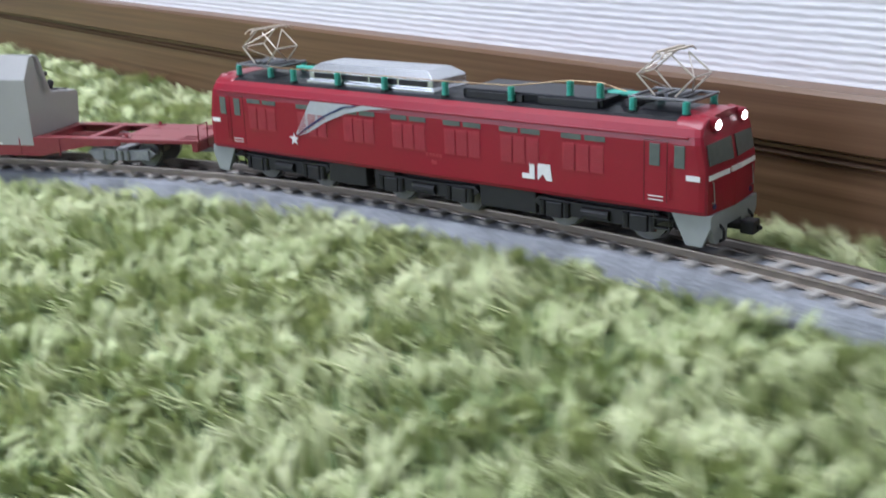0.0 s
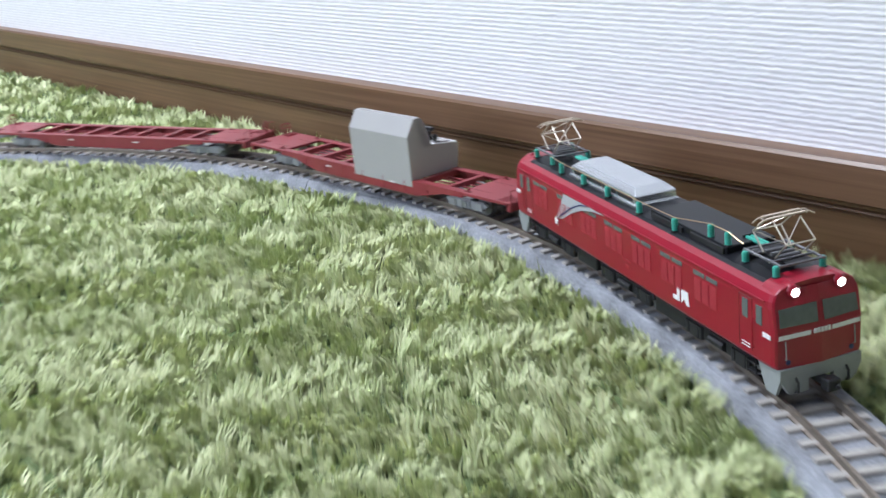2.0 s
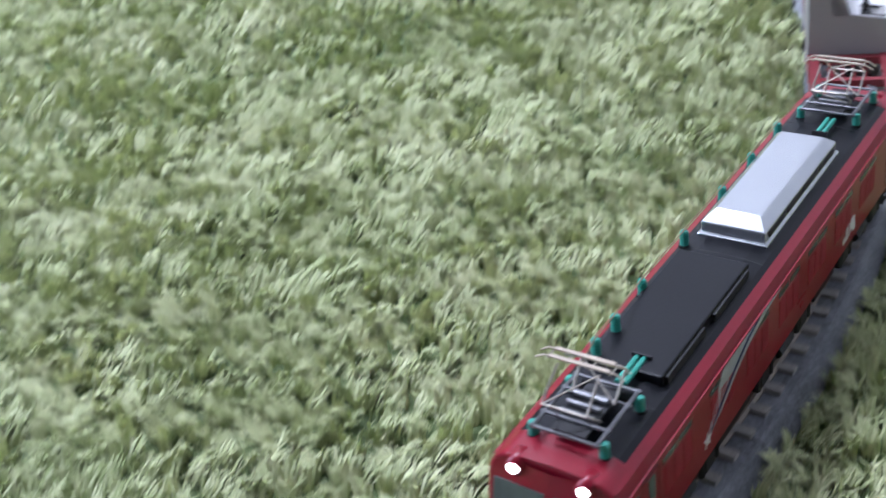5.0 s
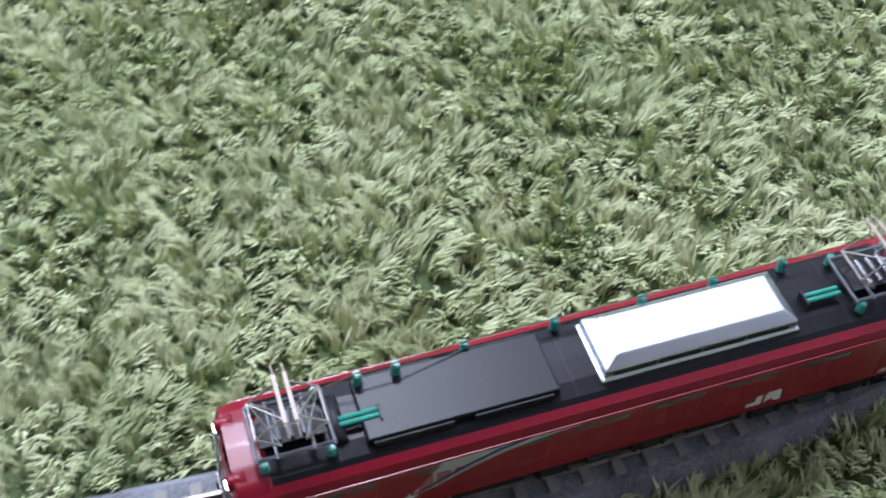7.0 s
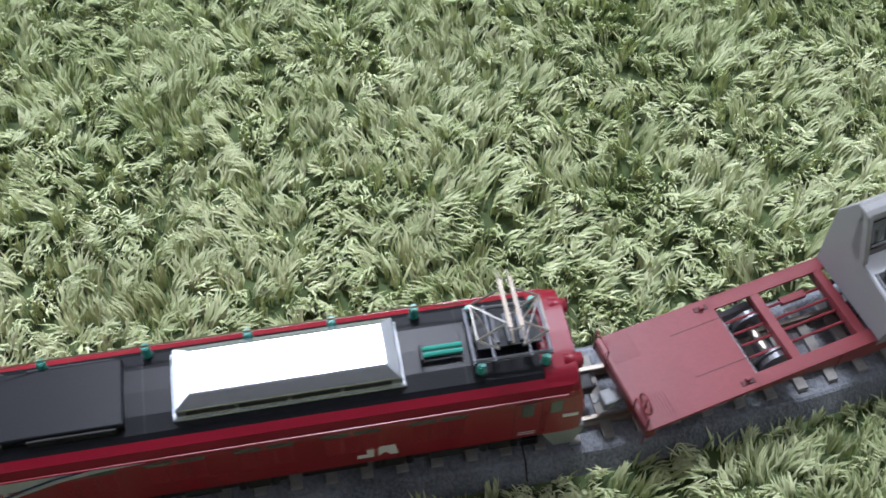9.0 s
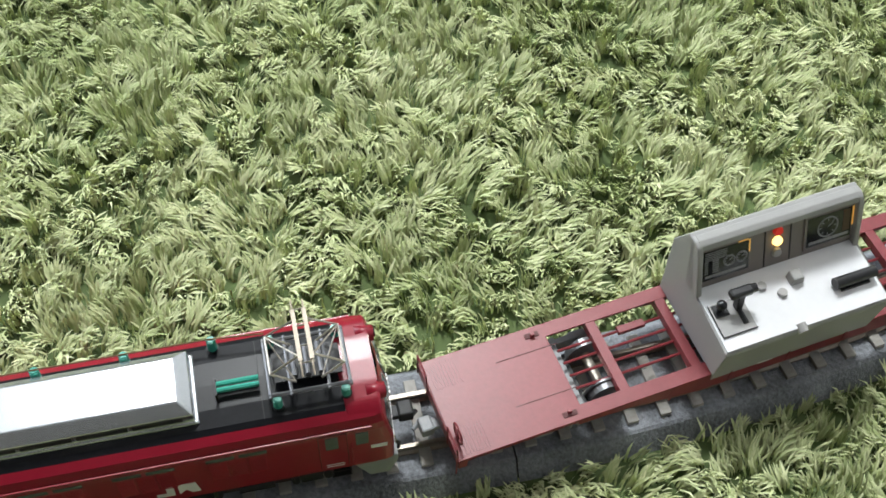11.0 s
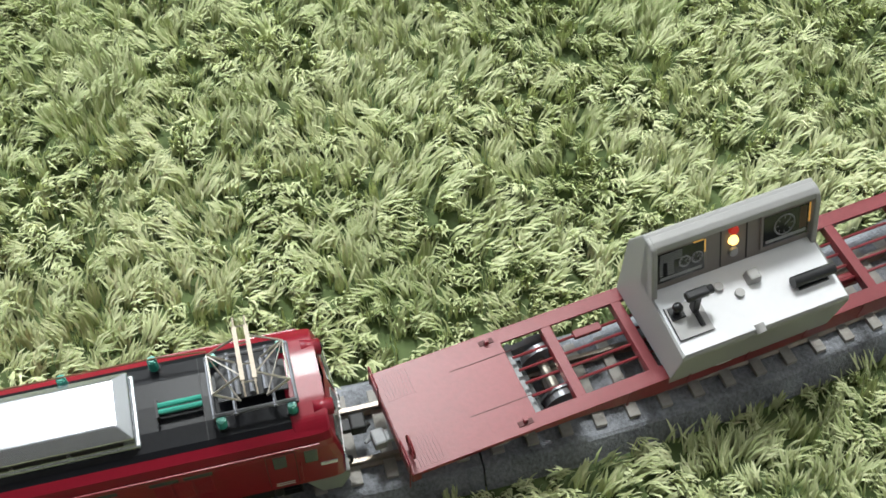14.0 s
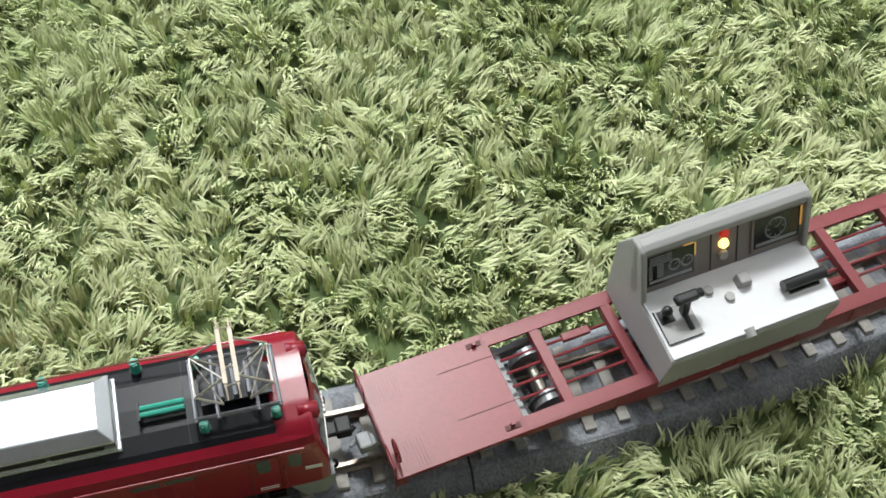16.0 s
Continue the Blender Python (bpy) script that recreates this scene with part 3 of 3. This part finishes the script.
for bx in (-70, 0, 70):
    bm = bmesh.new()
    for sy in (-1, 1):
        prism(bm, [(bx - 24, 8.5), (bx - 22, 10.5), (bx - 7, 10), (bx + 7, 10), (bx + 22, 10.5), (bx + 24, 8.5), (bx + 20, 6.2), (bx + 8, 5.2), (bx - 8, 5.2), (bx - 20, 6.2)], sy * 12.4, sy * 14.6, axis="y", bevel=0.25)
        for dx in (-15.5, 15.5):
            box(bm, bx + dx - 3.2, bx + dx + 3.2, sy * 13, sy * 15.6, 4.2, 9.6, 0.5)
            for ex in (-4.6, 4.6):
                rod(bm, (bx + dx + ex, sy * 14.6, 4.8), (bx + dx + ex, sy * 14.6, 9.6), 1.3, seg=8)
        rod(bm, (bx - 5, sy * 14.6, 7.4), (bx + 5, sy * 14.6, 7.4), 1.8, seg=10)
    bogie = part("bogie", bm, DARK, loco, "black bogie frame")
    for dx in (-15.5, 15.5):
        wheelset(bx + dx, 7.0, bogie, GUNMETAL, DARK)
for x in (-94, 94):
    for sy in (-1, 1):
        bm = bmesh.new()
        for z in (6.2, 9.4):
            box(bm, x - 2.6, x + 2.6, sy * 14.2, sy * 16.6, z, z + 0.5)
        for e in (-2.6, 2.6):
            rod(bm, (x + e, sy * 16.4, 6), (x + e, sy * 16.4, 12.5), 0.25, seg=5)
        part("step", bm, DARK, loco)

# ---- the flat wagons ----
WL = 127.0


def flat_wagon():
    w = thing("flat_wagon", "brick-red open-frame flat wagon for containers", "model wagon", "wagons of the train")
    for sx in (-1, 1):
        bm = bmesh.new()
        a, b = sorted((sx * 88, sx * WL))
        box(bm, a, b, -16.8, 16.8, 11.6, 13.2, 0.15)
        deck = part("end_deck", bm, FREIGHT, w)
        bm = bmesh.new()
        for y in (-9, 6.5):
            box(bm, sx * 96 - 10, sx * 96 + 24 * 0.4, y, y + 0.25, 13.15, 13.27)
        part("deck_seam", bm, FREIGHT_LINE, deck)
        bm = bmesh.new()
        for i in range(9):
            for y in (-15.5, 6.5):
                box(bm, sx * (117 + i), sx * (117.35 + i), y, y + 9, 13.15, 13.35)
        part("tread_plate", bm, FREIGHT, deck)
        for sy in (-1, 1):
            bm = bmesh.new()
            box(bm, sx * 92 - 2.2, sx * 92 + 2.2, sy * 14 - 0.8, sy * 14 + 0.8, 13.1, 13.45)
            part("twistlock_plate", bm, FREIGHT_LINE, deck)
            bm = bmesh.new()
            box(bm, sx * 92 - 0.6, sx * 92 + 0.6, sy * 13.6 - 0.5, sy * 13.6 + 0.5, 13.2, 14.8, 0.1)
            part("twistlock", bm, FREIGHT, deck)
        bm = bmesh.new()
        box(bm, sx * 124.6, sx * 127.4, -16.8, 16.8, 8.4, 12.8, 0.25)
        part("headstock", bm, FREIGHT, w)
        for y in (-16, 8.5):
            bm = bmesh.new()
            wire(bm, [(sx * 127.6, y, 9), (sx * 127.8, y, 19.5), (sx * 127.8, y + 7.5, 19.5), (sx * 127.6, y + 7.5, 9)], 0.28)
            part("end_handrail", bm, FREIGHT, w)
        part("grab_bar", wire(bmesh.new(), [(sx * 127.8, 16.2, 4.5), (sx * 127.8, 16.2, 13)], 0.25), FREIGHT, w)
        bm = bmesh.new()
        c = Vector((sx * 125.4, 10.5, 17.4))
        ring = [(c.x, c.y + 3.2 * math.cos(a * math.pi / 8), c.z + 3.2 * math.sin(a * math.pi / 8)) for a in range(17)]
        wire(bm, ring, 0.3)
        for a in range(0, 16, 4):
            wire(bm, [tuple(c), ring[a]], 0.22)
        rod(bm, (c.x - sx * 0.1, c.y, c.z), (c.x - sx * 0.1, c.y, 12), 0.4)
        part("brake_wheel", bm, FREIGHT, w)
        bm = bmesh.new()
        box(bm, sx * 118, sx * 130, -1.8, 1.8, 5.2, 7.2, 0.3)
        box(bm, sx * 129, sx * 133, -2.6, 2.6, 4.4, 8.4, 0.6)
        rod(bm, (sx * 132, -2.2, 6), (sx * 135, -0.4, 6), 1.0, 0.6)
        part("coupler", bm, BOGIE, w, "grey knuckle coupler")
        # bogies with pale side frames
        bx = sx * 88
        bm = bmesh.new()
        for sy in (-1, 1):
            prism(bm, [(bx - 17, 6.4), (bx - 14, 8.4), (bx - 5, 7.6), (bx + 5, 7.6), (bx + 14, 8.4), (bx + 17, 6.4), (bx + 14, 4.4), (bx + 6, 3.2), (bx - 6, 3.2), (bx - 14, 4.4)], sy * 11.4, sy * 13.2, axis="y", bevel=0.3)
            for dx in (-11, 11):
                box(bm, bx + dx - 2.8, bx + dx + 2.8, sy * 11.4, sy * 14.0, 3.4, 7.8, 0.5)
            for dx in (-3, 0, 3):
                rod(bm, (bx + dx, sy * 13.2, 3.4), (bx + dx, sy * 13.2, 7.4), 1.0, seg=8)
        box(bm, bx - 3.2, bx + 3.2, -12, 12, 5.4, 8.2, 0.4)
        bogie = part("bogie", bm, BOGIE, w, "pale grey bogie")
        for dx in (-11, 11):
            wheelset(bx + dx, 5.4, bogie, GUNMETAL, STEEL)
        bm = bmesh.new()
        for dx in (-4.5, 4.5):
            box(bm, bx + dx - 1, bx + dx + 1, -9, 9, 3.6, 5.0, 0.3)
        part("brake_beam", bm, DARK, bogie)
    for sy in (-1, 1):
        bm = bmesh.new()
        prism(bm, [(-90, 13.2), (90, 13.2), (90, 10.2), (74, 9.8), (50, 4.8), (-50, 4.8), (-74, 9.8), (-90, 10.2)], sy * 15.6, sy * 16.8, axis="y", bevel=0.12)
        sill = part("side_sill", bm, FREIGHT, w, "deep fish-bellied side sill")
        part("sill_flange", one(-90, 90, sy * 12.2, sy * 16.6, 12.4, 13.2, 0.1), FREIGHT, sill)
        for x in (-38, 26):
            part("data_bar", one(x, x + 5, sy * 16.7, sy * 16.95, 9.6, 10.3), WHITE, sill)
        for x in range(-60, 61, 20):
            part("sill_rib", one(x - 0.3, x + 0.3, sy * 16.7, sy * 17.0, 5.4, 12.6), FREIGHT, sill)
    for x in (-73.5, -50, -26, -2, 22, 50, 73.5):
        part("cross_beam", one(x - 1.6, x + 1.6, -15.8, 15.8, 9.8, 13.1, 0.15), FREIGHT, w)
    for y in (-7.5, -3, 1.5, 6):
        bm = bmesh.new()
        rod(bm, (-86, y, 10.6), (86, y, 10.6), 0.45, seg=6)
        part("brake_pipe", bm, FREIGHT, w)
    part("brake_valve", one(57, 66, -9, -6.5, 9.6, 11.2, 0.2), FREIGHT, w)
    bm = bmesh.new()
    rod(bm, (-30, 5, 8), (-12, 5, 8), 2.2, seg=12)
    part("air_tank", bm, FREIGHT, w)
    part("equipment_box", one(-60, -52, -8, 8, 6.5, 9.5, 0.3), FREIGHT, w)
    return w


wagon = flat_wagon()
wagon_2 = copy_thing(wagon, Matrix())
tagged(wagon, "brick-red open-frame flat wagon carrying a grey console")
tagged(wagon_2, "empty brick-red open-frame flat wagon")

# ---- the driver's console carried on the first wagon ----
console = thing("driving_console", "grey model train driving console with lit amber lamp and levers", "model console")
CX0, CX1 = -11.0, 49.0
bm = bmesh.new()
prism(bm, [(-18.4, 8.8), (-17.1, 8.8), (-17.1, 13.35), (17.1, 13.35), (17.1, 8.8), (18.2, 8.8), (20.9, 27.6), (20.4, 28.9), (-2.6, 31.6), (-8.6, 47.5), (-8.2, 49.8), (-12.4, 50.4), (-18.6, 40.0)], CX0, CX1)
bmesh.ops.bevel(bm, geom=list(bm.edges), offset=0.45 * MM, segments=3, affect="EDGES", profile=0.5)
part("case", bm, CASE, console, "warm grey moulded case")
for x0, x1 in ((CX0, CX0 + 2.0), (CX1 - 2.0, CX1)):
    bm = bmesh.new()
    prism(bm, [(-8, 31), (0.4, 30.6), (-5.2, 47.4), (-6.6, 49.6), (-8.4, 50.4), (-11, 50.5)], x0, x1, bevel=0.5)
    part("cheek", bm, CASE, console)
bm = bmesh.new()
prism(bm, [(-9.4, 48.5), (-6.0, 47.9), (-6.8, 49.7), (-8.5, 50.5), (-11, 50.6)], CX0 + 1.2, CX1 - 1.2, bevel=0.3)
part("brow", bm, CASE, console)
bm = bmesh.new()
prism(bm, [(-2.6, 31.7), (19.9, 29.05), (20.0, 29.45), (-2.6, 32.1)], CX0 + 0.8, CX1 - 0.8)
part("desk_top", bm, DESK, console, "shiny desk top, coloured near white for its glare")
TILT = math.degrees(math.atan2(6.0, 15.9))


def face(x0, x1, v0, v1, mat, d0, d1, name, parent, label="", bevel=0.0):
    """A plate on the upright panel: x along it, v from the desk up, d how proud it stands."""
    ob = part(name, one(x0, x1, d0, d1, v0, v1, bevel), mat, parent, label)
    ob.matrix_local = Matrix.Translation((0, -2.75 * MM, 31.8 * MM)) @ pose(0, 0, 0, TILT)
    return ob


panel = face(CX0 + 1.5, CX1 - 1.5, 0.4, 16.4, PANEL, 0.0, 0.25, "panel", console, "brown-grey instrument panel")
for a, b in ((29.6, 46.0), (-8.2, 8.2)):
    fr = face(a - 1, b + 1, 1.8, 15.2, PANEL, 0.2, 0.9, "display_frame", console, "", 0.2)
    face(a, b, 3.0, 14.2, SCREEN, 0.5, 1.05, "display", console, "black display with grey dials")
def dial(x, v, r, name="dial"):
    bm = bmesh.new()
    ring = [(x + r * math.cos(i * math.pi / 8), 1.1, v + r * math.sin(i * math.pi / 8)) for i in range(17)]
    wire(bm, ring, 0.28, 4)
    for i in range(0, 16, 2):
        wire(bm, [(x + r * .62 * math.cos(i * math.pi / 8), 1.1, v + r * .62 * math.sin(i * math.pi / 8)), (x + r * .85 * math.cos(i * math.pi / 8), 1.1, v + r * .85 * math.sin(i * math.pi / 8))], 0.16, 4)
    wire(bm, [(x, 1.15, v), (x - r * .5, 1.15, v + r * .4)], 0.2, 4)
    part(name, bm, PRINT, console).matrix_local = Matrix.Translation((0, -2.75 * MM, 31.8 * MM)) @ pose(0, 0, 0, TILT)
dial(36.6, 8.6, 1.9)
dial(32.2, 8.6, 1.9)
dial(0.6, 9.2, 3.7, "speed_dial")
for i in range(5):
    face(37.5, 45.2, 10.6 + i * 0.68, 10.88 + i * 0.68, PRINT, 1.0, 1.12, "print_bar", console)
for i in range(6):
    face(44.2, 45.4, 5.6 + i * 0.85, 6.0 + i * 0.85, PRINT, 1.0, 1.12, "print_bar", console)
    face(40.4, 42.6, 5.6 + i * 0.85, 6.0 + i * 0.85, PRINT, 1.0, 1.12, "print_bar", console)
face(30.5, 45.2, 3.9, 4.9, PRINT, 1.0, 1.12, "print_strip", console)
face(-7.4, 7.4, 3.9, 5.0, PRINT, 1.0, 1.12, "print_strip", console)
face(-7.6, -5.0, 5.6, 13.8, material("brown_display_strip", (0.10, 0.05, 0.03), 0.4), 1.0, 1.12, "display_strip", console)
face(30.0, 33.5, 14.2, 14.6, AMBER_DIM, 0.9, 1.15, "glow_strip", console)
face(29.2, 29.7, 9.5, 14.2, AMBER_DIM, 0.9, 1.15, "glow_strip", console)
face(-8.9, -8.4, 7.0, 14.2, AMBER_DIM, 0.9, 1.15, "glow_strip", console)
for a in (14.0, 23.4):
    face(a - 0.2, a + 0.2, 0.6, 16.0, DARK, 0.2, 0.45, "panel_seam", console)
for v, mat, nm, lb in ((13.6, RED_LAMP, "red_lamp", "dim red lamp"), (9.6, AMBER, "amber_lamp", "lit amber lamp"), (5.2, PALE_LAMP, "pale_lamp", "unlit pale lamp")):
    bm = bmesh.new()
    rod(bm, (19, 0.2, v), (19, 1.3, v), 1.75, 1.5, seg=18)
    part(nm, bm, mat, console, lb).matrix_local = Matrix.Translation((0, -2.75 * MM, 31.8 * MM)) @ pose(0, 0, 0, TILT)


def desk_z(y):
    return 32.1 - (y + 2.6) * 0.1172


bm = bmesh.new()
prism(bm, [(47.2, 4.2), (35.4, 4.2), (35.4, 15.4), (47.2, 15.4)], 30.0, 30.9, axis="z")
lever_plate = part("lever_plate", bm, PALE_LAMP, console, "grey lever plate with dark outline")
lever_plate.matrix_local = Matrix.Translation((0, 0, 0.35 * MM)) @ Matrix.Translation((0, 9.8 * MM, 30.45 * MM)) @ pose(0, 0, 0, -6.56) @ Matrix.Translation((0, -9.8 * MM, -30.45 * MM))
bm = bmesh.new()
for a, b in (((47.3, 4.1), (47.3, 15.5)), ((47.3, 15.5), (35.3, 15.5))):
    rod(bm, (a[0], a[1], desk_z(a[1]) + 0.5), (b[0], b[1], desk_z(b[1]) + 0.5), 0.22, seg=4)
part("plate_outline", bm, BLACK, console)
bm = bmesh.new()
box(bm, 41.8, 46.6, 4.4, 9.0, 30.6, 31.9, 0.3)
rod(bm, (44.2, 6.6, 31.5), (44.2, 6.6, 33.6), 1.0, seg=10)
bmesh.ops.create_uvsphere(bm, u_segments=14, v_segments=10, radius=1.75 * MM, matrix=Matrix.Translation(Vector((44.2, 6.6, 34.6)) * MM))
part("reverser_knob", bm, BLACK, console, "small black ball lever")
bm = bmesh.new()
rod(bm, (38.2, 6.2, desk_z(6.2) + 0.5), (38.2, 13.4, desk_z(13.4) + 0.5), 0.95, seg=8)
part("lever_slot", bm, BLACK, console)
bm = bmesh.new()
prism(bm, [(6.0, 31), (8.6, 31), (7.8, 38), (5.4, 38.6)], 37.0, 39.4, bevel=0.3)
box(bm, 34.4, 42.4, 4.8, 8.2, 37.6, 40.2, 0.8)
rod(bm, (33.2, 6.5, 39), (35, 6.5, 39), 1.5, seg=12)
part("master_lever", bm, BLACK, console, "black T-shaped controller lever")
for x, y in ((27.4, 3.4), (22.0, 7.6)):
    bm = bmesh.new()
    rod(bm, (x, y, desk_z(y)), (x, y, desk_z(y) + 1.1), 1.7, 1.5, seg=16)
    part("push_button", bm, PALE_LAMP, console)
bm = bmesh.new()
prism(bm, [(13.0, 30.8), (18.2, 30.8), (17.4, 34.2), (13.8, 34.2)], 2.2, 6.2, axis="y", bevel=0.4)
part("selector_knob", bm, CASE, console)
bm = bmesh.new()
box(bm, -7.4, 3.4, 9.0, 13.4, 30.0, 30.9, 0.2)
rod(bm, (-9.5, 11.2, 32.9), (5.5, 11.2, 32.9), 1.9, seg=18)
part("brake_handle", bm, BLACK, console, "glossy black brake handle")
bm = bmesh.new()
rod(bm, (21.5, 18.6, 29.0), (21.5, 21.4, 28.2), 1.9, 1.7, seg=16)
part("keyhole", bm, PALE_LAMP, console)

# the console is a little smaller than its drawing
SMALL = 0.92
for ob in list(console.children_recursive):
    ob.data.transform(Matrix.Scale(SMALL, 4))
    ob.location = ob.location * SMALL

# ---- far corner ----
bin_ = thing("storage_box", "cyan and purple plastic storage box on the rug", "storage box")
part("base", one(-210, 210, -130, 130, 0, 45, 10), BLUE_BOX, bin_)
part("body", one(-200, 200, -120, 120, 46, 240, 12), PURPLE, bin_)
bin_.matrix_world = pose(-1.67, 0.61, -0.004)

# ---- the rug ----
rng = np.random.default_rng(7)
PILE_Z = -0.0114


def rug_pile(name, x0, x1, y0, y1, spacing, per, width, segs, label):
    """Tufts of curved, tapering strands; none where the track lies."""
    nx, ny = int((x1 - x0) / spacing), int((y1 - y0) / spacing)
    gx, gy = np.meshgrid(np.arange(nx), np.arange(ny))
    tx = x0 + (gx.ravel() + rng.uniform(0, 1, nx * ny)) * spacing
    ty = y0 + (gy.ravel() + rng.uniform(0, 1, nx * ny)) * spacing
    lean = 2.2 * np.sin(tx * 24 + 1.3 * np.sin(ty * 41)) + 2.0 * np.sin(ty * 31 + 1.7 * np.sin(tx * 29 + 2)) + 1.5 * np.sin(tx * 83 - ty * 68) + rng.normal(0, 0.95, len(tx))
    slope = np.clip(rng.normal(0.98, 0.32, len(tx)), 0.15, 1.5)
    tall = rng.normal(1.0, 0.16, len(tx)) * (1 + 0.14 * np.sin(tx * 57 + 2 * np.sin(ty * 31)) * np.sin(ty * 61))
    bx = np.repeat(tx, per) + rng.normal(0, spacing * 0.26, len(tx) * per)
    by = np.repeat(ty, per) + rng.normal(0, spacing * 0.26, len(tx) * per)
    ang = np.repeat(lean, per) + rng.normal(0, 0.36, len(bx))
    slo = np.clip(np.repeat(slope, per) + rng.normal(0, 0.2, len(bx)), 0.1, 1.7)
    length = np.repeat(tall, per) * rng.uniform(0.0066, 0.0110, len(bx))
    curl = np.repeat(rng.normal(0, 1.1, len(tx)), per) + rng.normal(0, 0.25, len(bx))
    ja = radians(PHI_JOINT)
    u, v = bx * math.cos(ja) - by * math.sin(ja), bx * math.sin(ja) + by * math.cos(ja)
    rad = np.hypot(np.where(u < 0, u, 0), v)
    keep = ((rad < R_TRACK - 0.0225) | (rad > R_TRACK + 0.0225)) & (by < WALL_Y - 0.013) & (bx > x0) & (bx < x1) & (by > y0) & (by < y1)
    near = np.abs(rad - R_TRACK) < 0.030
    length = np.where(near, length * 0.8, length)
    bx, by, ang, slo, length, curl = (a[keep] for a in (bx, by, ang, slo, length, curl))
    n = len(bx)
    wid = width * rng.uniform(0.75, 1.25, n)
    x, y, z = bx.copy(), by.copy(), np.full(n, PILE_Z)
    steps = segs + 1
    verts = np.zeros((n, 2 * segs + 1, 3))
    for k in range(steps):
        s = k / segs
        dx, dy = np.cos(ang + curl * (s - 0.4)), np.sin(ang + curl * (s - 0.4))
        w = wid * (0.55 + 0.75 * s * (1 - s) * 1.6) if k < segs else None
        if k < segs:
            verts[:, 2 * k] = np.stack([x - dy * w / 2, y + dx * w / 2, z], 1)
            verts[:, 2 * k + 1] = np.stack([x + dy * w / 2, y - dx * w / 2, z], 1)
        else:
            verts[:, 2 * segs] = np.stack([x, y, z], 1)
        a = slo * (0.15 + 1.25 * s)
        x, y, z = x + dx * np.sin(a) * length / segs, y + dy * np.sin(a) * length / segs, z + np.maximum(np.cos(a), 0.05) * length / segs
    nv = 2 * segs + 1
    base_i = (np.arange(n) * nv)[:, None]
    quads = [[2 * k, 2 * k + 1, 2 * k + 3, 2 * k + 2] for k in range(segs - 1)]
    tri = [2 * segs - 2, 2 * segs - 1, 2 * segs]
    pattern = np.array([i for q in quads for i in q] + tri)
    loops = (base_i + pattern[None, :]).ravel()
    sizes = np.tile(np.array([4] * (segs - 1) + [3]), n)
    me = bpy.data.meshes.new(name)
    me.vertices.add(n * nv)
    me.vertices.foreach_set("co", verts.reshape(-1))
    me.loops.add(len(loops))
    me.loops.foreach_set("vertex_index", loops.astype(np.int32))
    me.polygons.add(len(sizes))
    me.polygons.foreach_set("loop_start", np.concatenate([[0], np.cumsum(sizes)[:-1]]).astype(np.int32))
    me.update(calc_edges=True)
    me.polygons.foreach_set("use_smooth", np.ones(len(sizes), bool))
    me.materials.append(PILE)
    return tagged(new(name, me), label, "rug pile", "", "stuff")


tagged(part("rug", one(X0 + 0.02, 1.20, -0.75, WALL_Y - 0.0125, FLOOR_Z, PILE_Z + 0.0008, k=1), BACKING), "green shaggy rug backing on the floor", "rug", "", "structure")
PILE_WORDS = "long shaggy yellow-green rug pile in leaning tufts"
rug_pile("rug_pile", 0.28, 0.88, -0.16, 0.42, 0.0052, 22, 0.00088, 3, PILE_WORDS)
rug_pile("rug_pile", -0.02, 0.88, 0.42, 0.758, 0.0054, 20, 0.00105, 2, PILE_WORDS)
rug_pile("rug_pile", -0.40, -0.02, 0.42, 0.758, 0.0068, 14, 0.0015, 2, PILE_WORDS)
rug_pile("rug_pile", -0.40, 0.28, 0.05, 0.42, 0.0072, 14, 0.0017, 2, PILE_WORDS)
rug_pile("rug_pile", -2.30, -0.40, 0.0, 0.758, 0.0115, 10, 0.0028, 2, PILE_WORDS)

# ---- sleepers, the nearest stretch one by one ----
SLEEPER_STEP = math.degrees(0.0105 / R_TRACK)
bm = bmesh.new()
box(bm, -1.8, 1.8, -14.4, 14.4, -4.4, -2.5, 0.2)
sleeper_mesh = bpy.data.meshes.new("sleeper")
bmesh.ops.recalc_face_normals(bm, faces=bm.faces)
bm.to_mesh(sleeper_mesh)
bm.free()
sleeper_mesh.materials.append(SLEEPER)
for i in range(-180, 85):
    ob = new("sleeper", sleeper_mesh)
    ob.parent = track
    ob.matrix_local = on_track(PHI_JOINT + (i + 0.5) * SLEEPER_STEP)
bm = bmesh.new()
for i in [*range(-205, -180), *range(85, 155)]:
    before = len(bm.verts)
    box(bm, -1.8, 1.8, -14.4, 14.4, -4.4, -2.5)
    bm.verts.ensure_lookup_table()
    bmesh.ops.transform(bm, matrix=on_track(PHI_JOINT + (i + 0.5) * SLEEPER_STEP), verts=bm.verts[before:])
tagged(part("far_sleepers", bm, SLEEPER, track), kind="stuff")

# ---- motion of the train ----
GAP_1, GAP_2 = math.degrees(0.2525 / R_TRACK), math.degrees((0.2525 + 0.266) / R_TRACK)


def motions():
    for ob, gap, reach in ((loco, 0, 0.070), (wagon, GAP_1, 0.088), (console, GAP_1, 0.088), (wagon_2, GAP_2, 0.088)):
        back = Matrix.Translation((0.0022 if ob is console else -0.0015 if ob is loco else 0, 0, 0.0011 if ob is console else 0))
        walk(ob, [(t, on_track(phi - gap, reach) @ back) for t, phi in ALONG])


motions()
